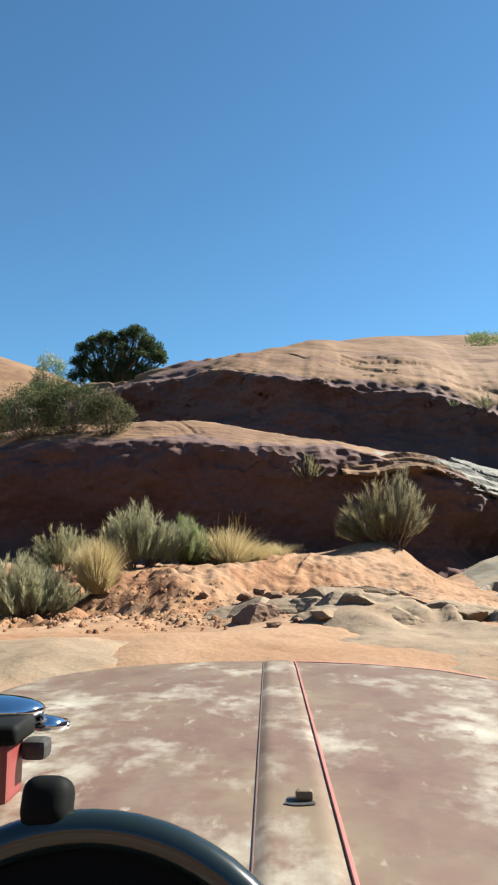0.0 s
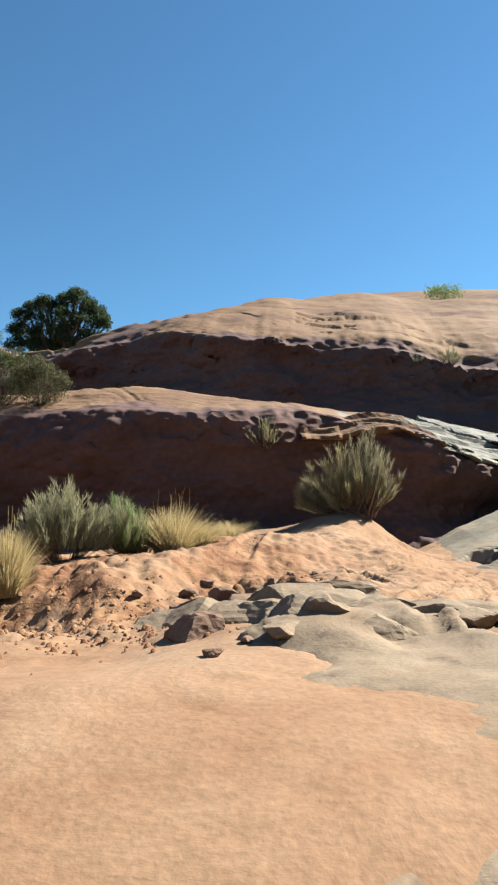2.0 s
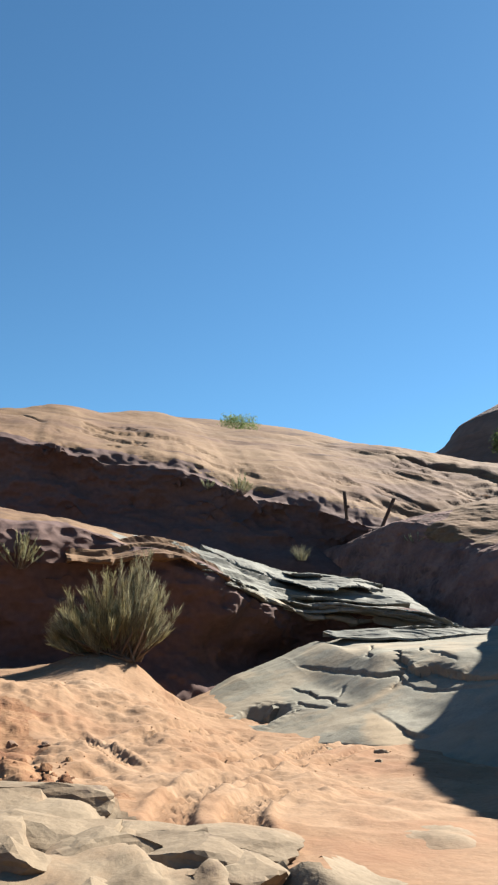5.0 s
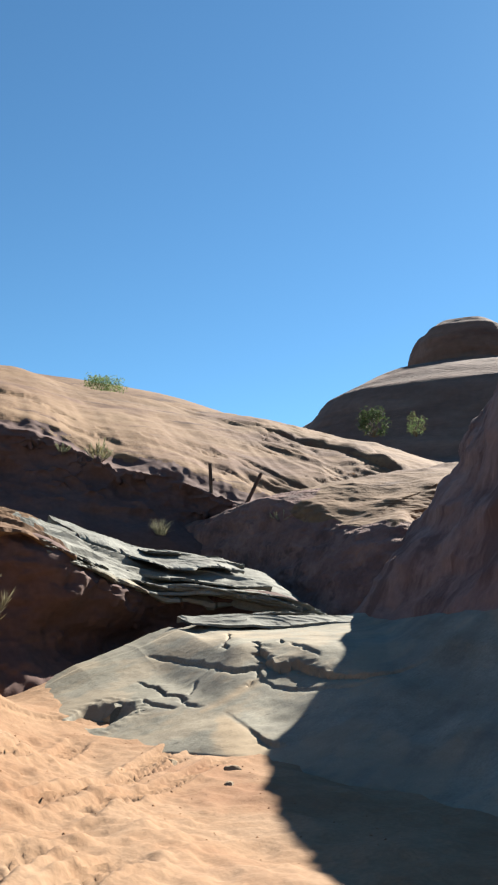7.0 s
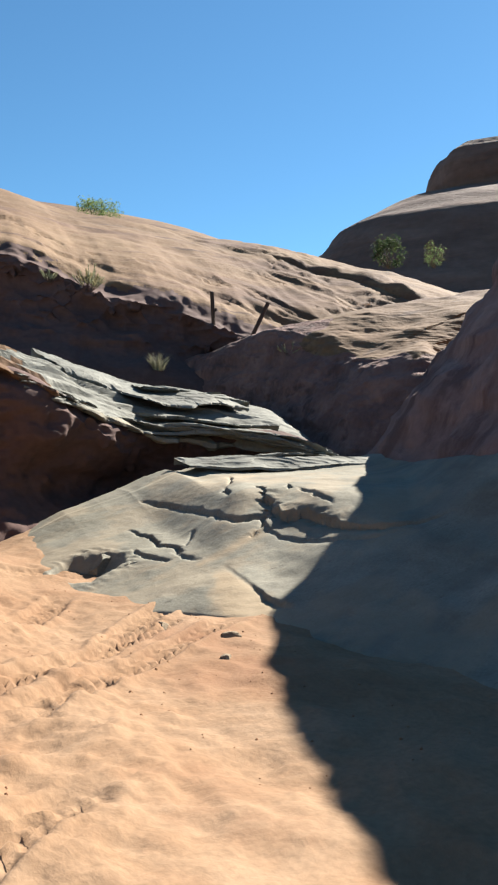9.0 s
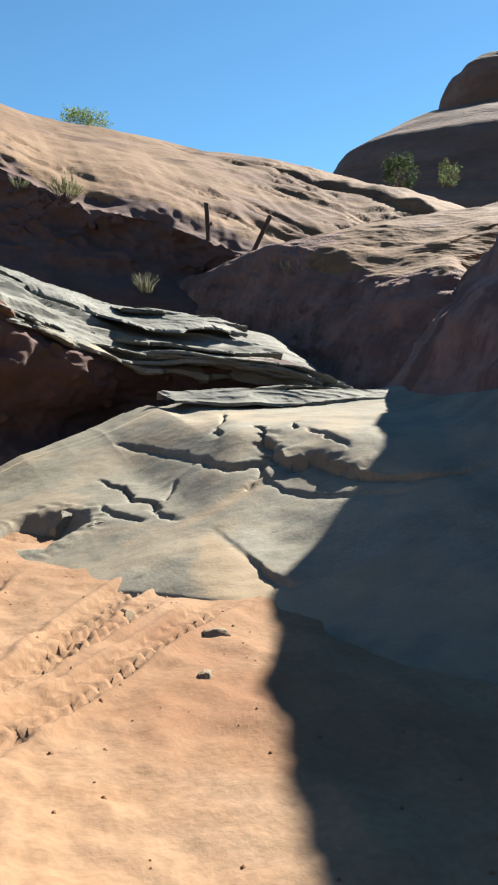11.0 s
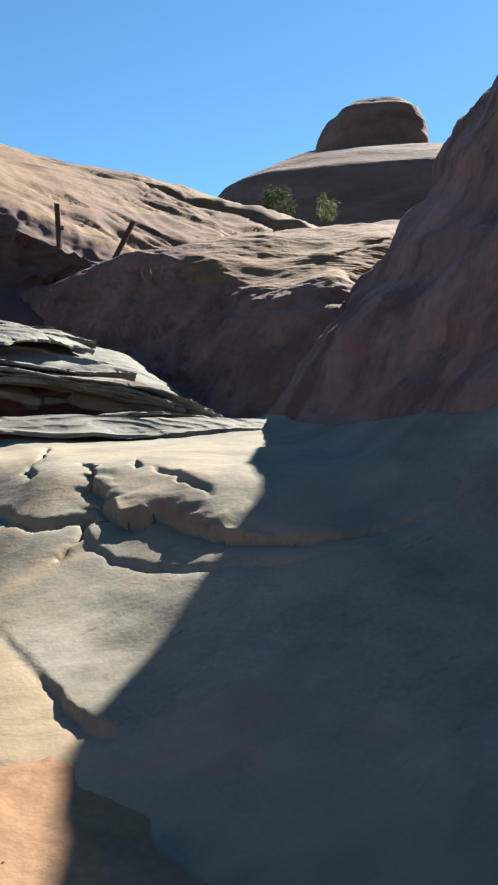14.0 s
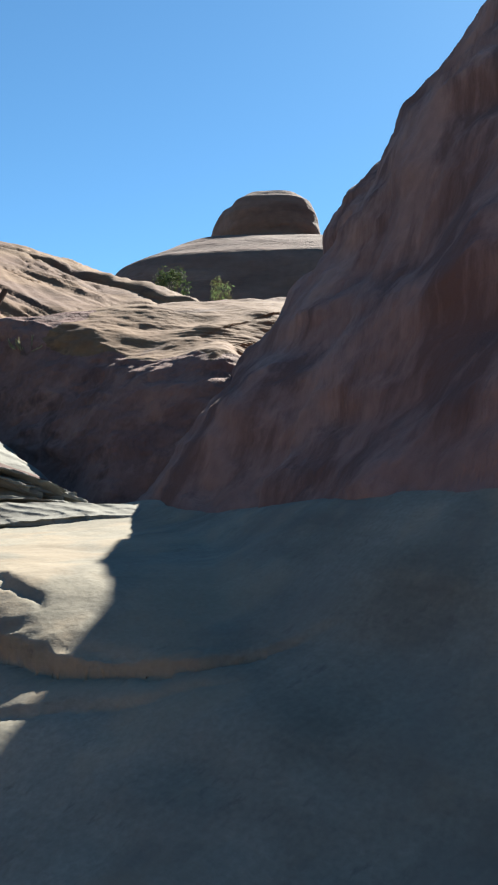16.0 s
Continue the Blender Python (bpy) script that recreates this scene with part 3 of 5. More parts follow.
# bench and tall wall
def wall_profile(s):
    zf, zl, fo, db, zb = s[:, 2], s[:, 3], s[:, 4], s[:, 5], s[:, 6]
    h, one = zl - zf, np.ones(len(s))
    rows = [(-fo - 1.2, zf - 1.6), (-fo, zf), (-0.75 * fo, zf + 0.3 * h), (-0.42 * fo, zf + 0.65 * h), (-0.12 * fo, zl - 0.08 * h), (0.2 * one, zl), (0.25 + 0.08 * db, zl + 0.12 * (zb - zl)), (0.25 + 0.22 * db, zl + 0.3 * (zb - zl)), (0.25 + 0.5 * db, zl + 0.6 * (zb - zl)),
            (0.25 + db, zb), (db + 4, zb - 0.3), (db + 10, zb - 2)]
    return np.array([np.stack(r, 1) for r in rows])


BENCH = [(9.2, 28.2, 4.0, 4.6, 0.6, 2, 5.0), (10.5, 25.8, 3.4, 4.8, 0.8, 3, 5.5), (11.6, 24.0, 3.0, 5.25, 1.2, 5, 6.2), (12.3, 22.6, 2.7, 5.3, 1.4, 7, 7.0), (12.55, 21.3, 2.5, 4.85, 1.5, 8, 7.2),
         (12.6, 20.4, 2.4, 4.6, 1.5, 8, 7.0), (12.95, 19.6, 2.35, 4.6, 1.75, 7, 5.9), (13.6, 18.9, 2.35, 4.55, 2.5, 5, 5.2), (14.2, 18.1, 2.35, 6.85, 3.2, 4, 7.5), (14.7, 17.2, 2.35, 7.5, 3.7, 4, 8.0), (15.2, 15.8, 2.35, 8.0, 4.2, 4, 8.4)]
bench = tagged(cliff("rock_bench", BENCH, wall_profile, BENCH_ROCK, 560, 230, lump=0.12, strata=0.07, fine=0.09, seed=29, share=[1, 4, 5, 5, 4, 3, 6, 7, 5, 2, 1], grain=0.9, bed=0.28, terrace=(0.06, lambda x, y: 0.10 + 0.16 * smooth(fbm(x, y, x * 0, 1.2, 3, 78), -0.1, 0.4)), dip=(0.07, 0.05), inward=(1, 0.2), jag=0.12),
               "sandstone bench, shaded face coloured dark pink, sunlit broken top tan", "rock bench", kind="structure")
WALL = [(19, 26.5, 3, 6.6, 3, 3, 6.8), (16.6, 23.2, 3, 5.7, 2.6, 3, 6.0), (15.2, 20.8, 2.5, 4.9, 2.4, 4, 5.6), (14.7, 19.5, 2.35, 4.8, 2.6, 4, 5.3), (14.5, 18.6, 2.35, 5.8, 3.0, 4, 6.4), (14.45, 17.7, 2.35, 7.3, 3.4, 4, 7.9),
        (14.45, 16.9, 2.35, 8.05, 3.7, 4, 8.6), (14.5, 16.0, 2.3, 8.65, 4.0, 4, 9.2), (14.4, 14, 2.2, 9.6, 4.3, 4, 10.1), (14.0, 11, 1.8, 10.5, 4.4, 4, 11.0), (13.5, 7, 1.0, 11, 4.4, 4, 11.4), (13, 2, 0.5, 8.0, 4, 4, 8.4), (13, -6, 0.3, 7, 4, 4, 7.2)]
tagged(cliff("rock_wall", WALL, wall_profile, WALL_ROCK, 520, 170, lump=0.3, strata=0.04, fine=0.10, seed=23, share=[1, 4, 5, 5, 3, 3, 3, 3, 3, 2, 1], grain=1.5),
       "tall rounded red sandstone wall in shade", "rock wall", kind="structure")


# grey slab before the ledges
def beside(x, y, line):
    """The distance to the right of a broken line that runs towards the viewer."""
    p = np.array(line, float)
    best, sign = np.full(x.shape, 1e9), np.ones(x.shape)
    for a, c in zip(p[:-1], p[1:]):
        d = c - a
        t = np.clip(((x - a[0]) * d[0] + (y - a[1]) * d[1]) / (d @ d), 0, 1)
        r = np.hypot(x - a[0] - t * d[0], y - a[1] - t * d[1])
        s = np.sign(d[0] * (y - a[1]) - d[1] * (x - a[0]))
        sign, best = np.where(r < best - 1e-9, s, sign), np.minimum(best, r)
    return best * np.where(sign == 0, 1, sign)


FOOT = [(4.3, 21.0), (4.4, 18.8), (4.5, 17.5), (4.65, 16.5), (4.9, 15.9), (5.05, 15.25), (5.35, 14.7), (5.75, 14.4), (6.4, 14.1), (6.5, 13.4), (6.8, 12), (7.0, 10), (7.2, 6)]
UPPER = [(6.6, 21.0), (6.75, 18.6), (6.92, 17.98), (7.18, 16.8), (7.33, 16.05), (7.44, 15.83), (7.54, 15.56), (7.79, 15.34), (8.04, 15.12), (8.3, 15.2), (9.2, 15.0), (12.0, 14.2), (15.0, 13.5)]
slab_x = np.concatenate([np.arange(4.2, 9.2, 0.02), np.arange(9.2, 14.2, 0.04)])
slab_y = np.concatenate([np.arange(8.5, 12.6, 0.05), np.arange(12.6, 18.6, 0.02), np.arange(18.6, 21.5, 0.04)])
sx, sy = np.meshgrid(slab_x, slab_y)
zero = sx * 0
wx, wy = (c + 0.035 * fbm(sx, sy, zero, 0.7, 5, k, 0.5) for c, k in ((sx, 91), (sy, 92)))
foot, upp = (beside(wx, wy, q) for q in (FOOT, UPPER))
sand = ground_height(sx, sy)
soft = np.hanning(33) / np.hanning(33).sum()
for ax in (0, 1):
    foot = np.apply_along_axis(lambda r: np.convolve(np.pad(r, 16, "edge"), soft, "valid"), ax, foot)
foot = foot + 0.13 * fbm(sx, sy, zero, 0.9, 3, 93)
e_near = sx - 0.12 * np.clip(14.0 - sy, 0, 9)


def ramp_of(at, xs, zs):
    """Heights along a line, rounded over at the bends."""
    t = np.linspace(3, 15, 1200)
    z = np.convolve(np.pad(np.interp(t, xs, zs), 20, "edge"), np.hanning(41) / np.hanning(41).sum(), "valid")
    return np.interp(at, t, z)


near = ramp_of(e_near, [5.0, 5.5, 6.2, 6.7, 7.0, 7.3, 7.8, 9, 11, 13], [0.72, 0.83, 1.0, 1.16, 1.28, 1.40, 1.53, 1.72, 2.0, 2.4])
back = ramp_of(sx, [4.3, 4.9, 5.5, 6, 6.5, 6.9, 7.3, 7.7, 9.4, 11, 13], [0.85, 1.0, 1.09, 1.15, 1.26, 1.53, 1.80, 1.92, 2.07, 2.2, 2.5])
blend = smooth(sy + 0.3 * np.sin(sx * 2.1), 15.0, 16.8)
sz = near * (1 - blend) + back * blend
sz = sz + np.interp(sx, [4.6, 5.5, 6.0, 6.5, 6.9, 7.3, 7.7], [0.0, 0.32, 0.42, 0.46, 0.36, 0.26, 0.0]) * smooth(sy, 16.7, 18.9)
z_upp = 1.86 + 0.06 * (sy - 15.6) + 0.07 * (sx - 7.7) + 0.35 * smooth(sx, 11, 13)
sz = sz + (np.maximum(z_upp, sz) - sz) * smooth(upp, -0.75, 0.6) * smooth(sx, 7.3, 7.8)
# the slab climbs to the foot of the wall
WALL_FOOT = [(11.4, 20.5), (11.1, 18.2), (10.75, 16.9), (10.35, 15.2), (9.9, 13.6), (9.5, 11.0), (9.3, 8.0)]
to_wall = beside(sx, sy, WALL_FOOT)
wall_z = 2.33 + 0.07 * np.clip(17 - sy, 0, 4) + 0.05 * np.clip(to_wall, 0, 3)
sz = sz + np.maximum(wall_z - sz, 0) * smooth(to_wall + 0.15 * fbm(sx, sy, zero, 1.2, 3, 97), -0.5 - 0.9 * smooth(16.3 - sy, 0, 2), 0.15)
dive = np.clip(-foot, 0, 9)
limit = sand + np.interp(foot, [0, 0.4, 2.2, 9], [0.01, 0.17, 1.08, 6])
gap = np.clip(0.5 + 0.5 * (limit - sz) / 0.2, 0, 1)
sz = limit + (sz - limit) * gap - 0.2 * gap * (1 - gap) - 1.2 * dive
# the thin band at the back, and the drop behind it
band = sy - 17.75 - 0.22 * (10.5 - sx) - 0.05 * np.sin(sx * 2.3)
sz = sz + 0.05 * smooth(band, 0.0, 0.5) * smooth(sx, 7.2, 7.8)
sz = sz - 0.75 * smooth(band + 0.06 * fbm(sx, sy, zero, 0.5, 3, 94), 0.72, 0.85) * smooth(sx, 7.0, 7.6) * (1 - smooth(sx, 11, 12))
sz = sz - 0.9 * smooth(sy - 19.15 - 0.2 * np.sin(sx * 2.0), 0, 0.5) * (1 - smooth(sx, 6.6, 7.6))
# the hollow at the left end
hollow = np.hypot((sx - 5.3) / 0.52, (sy - 16.45) / 0.5) + 0.3 * fbm(sx, sy, zero, 0.5, 3, 95, 0.4)
sz = sz - 0.24 * (1 - smooth(hollow, 0.5, 0.95))
sz = sz + 0.009 * (1 - np.abs(fbm(wx * 0.4, wy, zero, 0.38, 5, 36, 0.55))) + 0.03 * fbm(sx, sy, zero, 1.8, 3, 33) + 0.005 * (1 - np.abs(fbm(sx, sy, zero, 0.5, 4, 37))) + 0.002 * fbm(sx, sy, zero, 0.12, 2, 38)
sz = sz - 1.6 * smooth(10.2 - sy + 0.4 * np.sin(sx * 1.7), 0, 1.4)
# the beds of the slab break off along crooked lines, higher on the right-hand side, and overhang a little
sz = sz + 0.06 * np.exp(-((sx - 7.42) / 0.2) ** 2 - ((sy - 16.5) / 0.33) ** 2)
ux, uy = sx.copy(), sy.copy()


def rift(line, rises, reach, crack=0.03, over=0.0, edge=0.025, rough=0.03, seed=61):
    """A break in the rock along a line, with a step of the given heights along y, a crack at its foot and an overhanging lip."""
    global sz, ux, uy
    d = beside(wx, wy, line) + rough * fbm(sx, sy, zero, 0.28, 4, seed, 0.6) + 0.012 * fbm(sx, sy, zero, 0.09, 2, seed + 40)
    ys, hs = zip(*rises)
    rise = np.interp(sy, ys, hs)
    there = np.minimum(1, 1.6 * rise / max(hs)) ** 0.5
    sz = sz + rise * smooth(d, -edge, edge) * np.exp(-(np.clip(d, 0, 9) / reach) ** 2)
    sz = sz - crack * there * np.exp(-((d + 0.9 * edge) / 0.028) ** 2)
    if over:
        gy_, gx_ = np.gradient(d, slab_y, slab_x)
        push = over * there * np.exp(-((d + 0.04) / 0.05) ** 2) / (np.hypot(gx_, gy_) + 1e-6)
        ux, uy = ux + push * gx_, uy + push * gy_


MIDDLE = [(6.55, 18.3), (6.73, 17.7), (6.83, 17.53), (6.92, 16.98), (6.95, 16.6), (7.01, 16.25), (7.10, 15.98), (7.24, 15.89), (7.35, 15.86), (7.33, 15.75), (7.22, 15.62), (7.10, 15.54)]
LIP_LINE = [(7.84, 17.0), (7.80, 16.75), (7.76, 16.48), (7.62, 16.22), (7.55, 16.13), (7.53, 15.98), (7.45, 15.89), (7.50, 15.74), (7.61, 15.57), (7.74, 15.38), (7.83, 15.2), (7.94, 14.95), (8.1, 14.6), (8.4, 14.2), (9.0, 13.7)]
PLATE_EDGE = [(7.31, 15.75), (7.26, 15.57), (7.31, 15.4), (7.35, 15.26), (7.47, 15.07), (7.59, 14.91), (7.75, 14.7), (8.0, 14.45), (8.4, 14.0)]
TOE = [(6.5, 15.4), (6.51, 15.09), (6.53, 14.83), (6.60, 14.6), (6.60, 14.4), (6.57, 14.28), (6.60, 14.05), (6.7, 13.8)]
rift(PLATE_EDGE, [(13.9, 0), (14.4, 0.014), (15.4, 0.018), (15.62, 0.014), (15.75, 0)], 0.4, 0.012, 0.015, 0.02, 0.02, 62)
rift(LIP_LINE, [(13.8, 0), (14.6, 0.05), (15.2, 0.095), (15.7, 0.09), (15.95, 0.075), (16.2, 0.045), (16.6, 0.02), (16.85, 0)], 1.0, 0.03, 0.07, 0.02, 0.05, 63)
rift(MIDDLE, [(15.5, 0), (15.58, 0.04), (15.72, 0.055), (15.88, 0.04), (16.0, 0.012), (16.9, 0.011), (17.4, 0.014), (17.8, 0.008), (18.2, 0)], 0.35, 0.09, 0.03, 0.014, 0.03, 64)
rift([(7.95, 18.0), (7.91, 17.93), (7.59, 17.24), (7.41, 17.04), (7.37, 16.83), (7.30, 16.7)], [(16.7, 0), (16.9, 0.025), (17.6, 0.02), (18.0, 0)], 0.25, 0.05, 0.02, 0.02, 0.03, 65)
rift([(8.34, 16.7), (8.29, 16.62), (8.12, 16.42), (8.01, 16.26), (7.95, 16.1)], [(16.1, 0), (16.25, 0.03), (16.5, 0.025), (16.7, 0)], 0.22, 0.05, 0.02, 0.02, 0.03, 66)
rift([(8.1, 16.1), (8.08, 15.98), (8.1, 15.8), (8.07, 15.59), (8.09, 15.36), (8.12, 15.2)], [(15.2, 0), (15.4, 0.012), (15.95, 0.016), (16.1, 0)], 0.2, 0.025, 0.0, 0.02, 0.04, 67)
rift([(6.1, 17.4), (6.14, 17.15), (6.25, 16.87), (6.18, 16.43), (6.31, 16.12), (6.36, 15.9)], [(15.9, 0), (16.1, 0.022), (16.9, 0.03), (17.4, 0)], 0.2, 0.04, 0.03, 0.02, 0.05, 68)
rift([(6.66, 16.5), (6.61, 16.37), (6.43, 16.09), (6.27, 16.06), (6.32, 15.61), (6.36, 15.5)], [(15.5, 0), (15.7, 0.01), (16.3, 0.012), (16.5, 0)], 0.2, 0.025, 0.0, 0.02, 0.04, 69)
rift([(5.88, 16.6), (5.91, 16.3), (5.95, 16.04), (6.1, 15.8)], [(15.8, 0), (16.0, 0.018), (16.3, 0.02), (16.6, 0)], 0.2, 0.035, 0.02, 0.02, 0.04, 70)
rift(TOE, [(13.8, 0), (14.0, 0.05), (14.3, 0.045), (14.6, 0.012), (15.2, 0)], 0.4, 0.01, 0.03, 0.03, 0.03, 71)
# broken rock in the face under the lip and round the hollow
lip_far = beside(wx, wy, LIP_LINE)
broken = np.exp(-((lip_far - 0.05) / 0.1) ** 2) * smooth(16.4 - sy, -0.2, 0.1) * (1 - smooth(sx, 8.4, 9.0)) + 0.8 * np.exp(-((hollow - 1.0) / 0.3) ** 2)
sz = sz + broken * (0.035 * (0.5 - np.abs(fbm(sx + 0.5 * sy, sy, zero, 0.16, 3, 39, 0.5))) - 0.01)
slab = tagged(sheet("rock_slab", ux, uy, sz, GREY_ROCK, sz > sand - 0.45), "cracked grey slickrock slab rising from sand", "rock slab", kind="structure")
rock_plate([(7.5, 18.55, 2.16), (8.4, 18.28, 2.17), (9.2, 18.08, 2.19), (10.0, 17.9, 2.22), (11.0, 17.7, 2.26)], 0.05, 0.45, 0.34, 410, 0.05, 0.12, mat=SHELF_GREY, under=slab)
rock_plate([(8.3, 18.75, 2.33), (9.2, 18.5, 2.35), (10.0, 18.32, 2.36), (10.7, 18.15, 2.37)], 0.03, 0.3, 0.1, 420, 0.06, 0.3, mat=SHELF_GREY, under=slab)


# unseen ridge behind the track, added to bounce warm light and cut skylight
BACK = [(26, -4, 0.2, 7.0, 3, 5, 8.0), (18, -16, 0.2, 7.5, 3, 5, 8.5), (8, -21, 0.1, 8, 3, 5, 9.0), (-4, -22, 0.1, 8, 3, 5, 9.5), (-15, -18, 0.1, 8, 3, 5, 9.5), (-22, -8, 0.3, 7.5, 3, 5, 9), (-25, 4, 0.8, 7, 3, 5, 8.5), (-27, 16, 1.2, 6, 3, 5, 7.5), (-28, 26, 1.4, 6.0, 3, 5, 7.5)]
tagged(cliff("bounce_ridge", BACK, wall_profile, TAN_ROCK, 220, 60, lump=0.4, strata=0.12, fine=0.08, seed=51), "unseen tan ridge added to bounce warm light, closing the wash", "rock ridge", kind="structure")


# distance
def far_form(name, cx, cy, height, mat, radius, n, seed, label, category):
    u, v = np.meshgrid(np.linspace(0, 2 * math.pi, n), np.linspace(0, 1, n // 2))
    r, z = height(v)
    r = r * (1 + 0.10 * np.sin(u * 2 + seed) + 0.05 * np.sin(u * 5 + 2 * seed))
    X, Y = cx + r * np.cos(u), cy + r * np.sin(u)
    d = fbm(X, Y, z * 2.5, radius * 0.22, 4, seed) * radius * 0.007
    return tagged(sheet(name, X + d * np.cos(u), Y + d * np.sin(u), z + 0.3 * d, mat), label, category, kind="structure")


def butte_shape(v):
    at = [0, 0.25, 0.42, 0.52, 0.57, 0.60, 0.64, 0.70, 0.78, 0.86, 0.93, 0.97, 1.0]
    r = np.interp(v, at, [60, 26, 19.5, 13, 8.8, 6.3, 5.6, 5.75, 5.5, 4.8, 3.3, 1.8, 0])
    z = np.interp(v, at, [2, 14.2, 22.6, 26.0, 27.4, 28.1, 28.7, 29.7, 31.3, 32.8, 33.9, 34.3, 34.5])
    return r, z


butte = far_form("butte", 62.3, 69.2, butte_shape, FAR_ROCK, 30, 220, 5, "distant domed sandstone butte with a round cap", "butte")
far_form("far_hill", 12.5, 66.0, lambda v: (28 * np.cos(v * math.pi / 2) ** 0.8, -2 + 20.1 * np.sin(v * math.pi / 2)), TAN_ROCK, 20, 120, 9, "distant rounded sandstone hill", "hill")
far_form("far_hill", -32.0, 66.0, lambda v: (26 * np.cos(v * math.pi / 2) ** 0.8, -2 + 20.6 * np.sin(v * math.pi / 2)), TAN_ROCK, 20, 120, 14, "distant pink sandstone hill", "hill")


def bedded(ob, others, choose):
    """Sets the material of each face: beds, earth, painted lit and shaded tones."""
    me = ob.data
    for m in others:
        me.materials.append(m)
    n = len(me.polygons)
    c, nz = np.empty(n * 3), np.empty(n * 3)
    me.polygons.foreach_get("center", c)
    me.polygons.foreach_get("normal", nz)
    c, nz = c.reshape(-1, 3), np.abs(nz.reshape(-1, 3)[:, 2])
    me.polygons.foreach_set("material_index", choose(c, np.arange(n)).astype(np.int32).tolist())
    me.update()


# The face below the rim takes the shade-darkened red, the top tan or grey.
def ledge_tone(c, k):
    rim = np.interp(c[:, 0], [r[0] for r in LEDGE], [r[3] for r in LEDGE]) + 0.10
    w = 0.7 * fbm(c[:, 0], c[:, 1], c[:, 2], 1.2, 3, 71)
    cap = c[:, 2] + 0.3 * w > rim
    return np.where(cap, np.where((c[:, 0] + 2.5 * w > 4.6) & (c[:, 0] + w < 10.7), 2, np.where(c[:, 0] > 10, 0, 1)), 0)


# Below the rim the face is coloured as shaded rock, above it as sunlit.
def dome_tone(c, k):
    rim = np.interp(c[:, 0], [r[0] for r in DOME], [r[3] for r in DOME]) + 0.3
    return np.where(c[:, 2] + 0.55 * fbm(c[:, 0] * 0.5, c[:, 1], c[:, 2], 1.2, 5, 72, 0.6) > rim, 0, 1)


bedded(ledge, [TAN_ROCK, SHELF_GREY], ledge_tone)
bedded(dome, [SHADE_RED_ROCK], dome_tone)
# Tan marks the sunlit top; the darker face has its shade in the colour.
def bench_tone(c, k):
    x, y, z = c.T
    rim = np.interp(-y, [-r[1] for r in BENCH], [r[3] for r in BENCH]) - 0.3 + 3.0 * smooth(y + 0.9 * fbm(x, y, z, 1.5, 3, 82) - 1.1 * np.clip(x - 12.5, 0, 9), 22.6, 23.2)
    top = (z + 0.2 * fbm(x, y, z, 1.0, 3, 73) > rim) & (y > 19.3)
    return np.where(top, 1, np.where(y + 0.9 * fbm(x, y, z, 1.6, 4, 84, 0.6) < 18.2, 2, 0))


def dust_on_slab():
    """Sand blown over the slab: along the broken bed, in a fan at the toe, and thin in the hollows."""
    me = slab.data
    c = np.empty(len(me.vertices) * 3)
    me.vertices.foreach_get("co", c)
    x, y, z = c.reshape(-1, 3).T
    w = fbm(x, y, z, 0.45, 5, 86, 0.62)
    streak = 1 - smooth(np.abs(beside(x, y, [(7.12, 15.56), (6.88, 15.48), (6.66, 15.42), (6.3, 15.4)])) + 0.05 * w, 0.0, 0.17)
    fan = (1 - smooth(np.abs(beside(x, y, [(6.42, 15.1), (6.38, 14.8), (6.33, 14.5), (6.3, 14.0)])) + 0.12 * w - 0.22 * smooth(15.0 - y, 0, 0.9), -0.05, 0.22)) * (1 - smooth(beside(x, y, TOE), -0.05, 0.02)) * smooth(15.3 - y, 0, 0.4)
    thin = 0.35 * smooth(fbm(x, y * 1.6, z, 0.9, 4, 87, 0.6), 0.1, 0.7)
    me.attributes.new("dust", "FLOAT", "POINT").data.foreach_set("value", np.clip(np.maximum(np.maximum(0.85 * streak, 0.95 * fan), thin), 0, 1))


dust_on_slab()
bedded(bench, [TAN_ROCK, WALL_ROCK], bench_tone)
bedded(ground, [RED_EARTH], lambda c, k: np.where(smooth(c[:, 1], 8.6, 9.6) * (1 - smooth(c[:, 1], 13.0, 15.5)) * (1 - smooth(c[:, 0], 0.8, 2.8)) * smooth(c[:, 0], -9, -6) + 0.45 * fbm(c[:, 0], c[:, 1], c[:, 2], 0.8, 4, 74) > 0.78, 1, 0))


def rock_rib(line, width, height, mat, label, seed):
    """A low rounded rib of rock along a line of (x, y, z)."""
    s = spline(line, np.linspace(0, 1, 110))
    a = np.linspace(0, math.pi, 22)
    t = np.gradient(s[:, :2], axis=0)
    t /= np.linalg.norm(t, axis=1)[:, None]
    ends = np.sin(np.linspace(0, math.pi, 110)) ** 0.8
    across, high = np.cos(a)[:, None] * width * ends, np.sin(a)[:, None] ** 0.7 * height * ends - 0.55
    X, Y, Z = s[:, 0] - t[:, 1] * across, s[:, 1] + t[:, 0] * across, s[:, 2] + high
    d = 0.22 * fbm(X, Y, Z, 1.3, 4, seed, 0.55)
    return tagged(sheet("rock_rib", X + d * 0.5, Y - d * 0.5, Z + d * 0.7, mat), label, "rock rib", kind="structure")
bedded(shelf, [GREY_ROCK, TAN_ROCK], lambda c, k: np.where(c[:, 1] - np.interp(c[:, 0], [r[0] for r in LEDGE], [r[1] for r in LEDGE]) + 0.2 * fbm(c[:, 0], c[:, 1], c[:, 2], 0.8, 4, 79) < 0.3, np.where(c[:, 0] + fbm(c[:, 0], c[:, 1], c[:, 2], 0.8, 4, 80) < 5.5, 2, 1), np.where(c[:, 0] + 0.7 * fbm(c[:, 0], c[:, 1], c[:, 2], 0.8, 4, 81) < 4.9, 2, 0)))


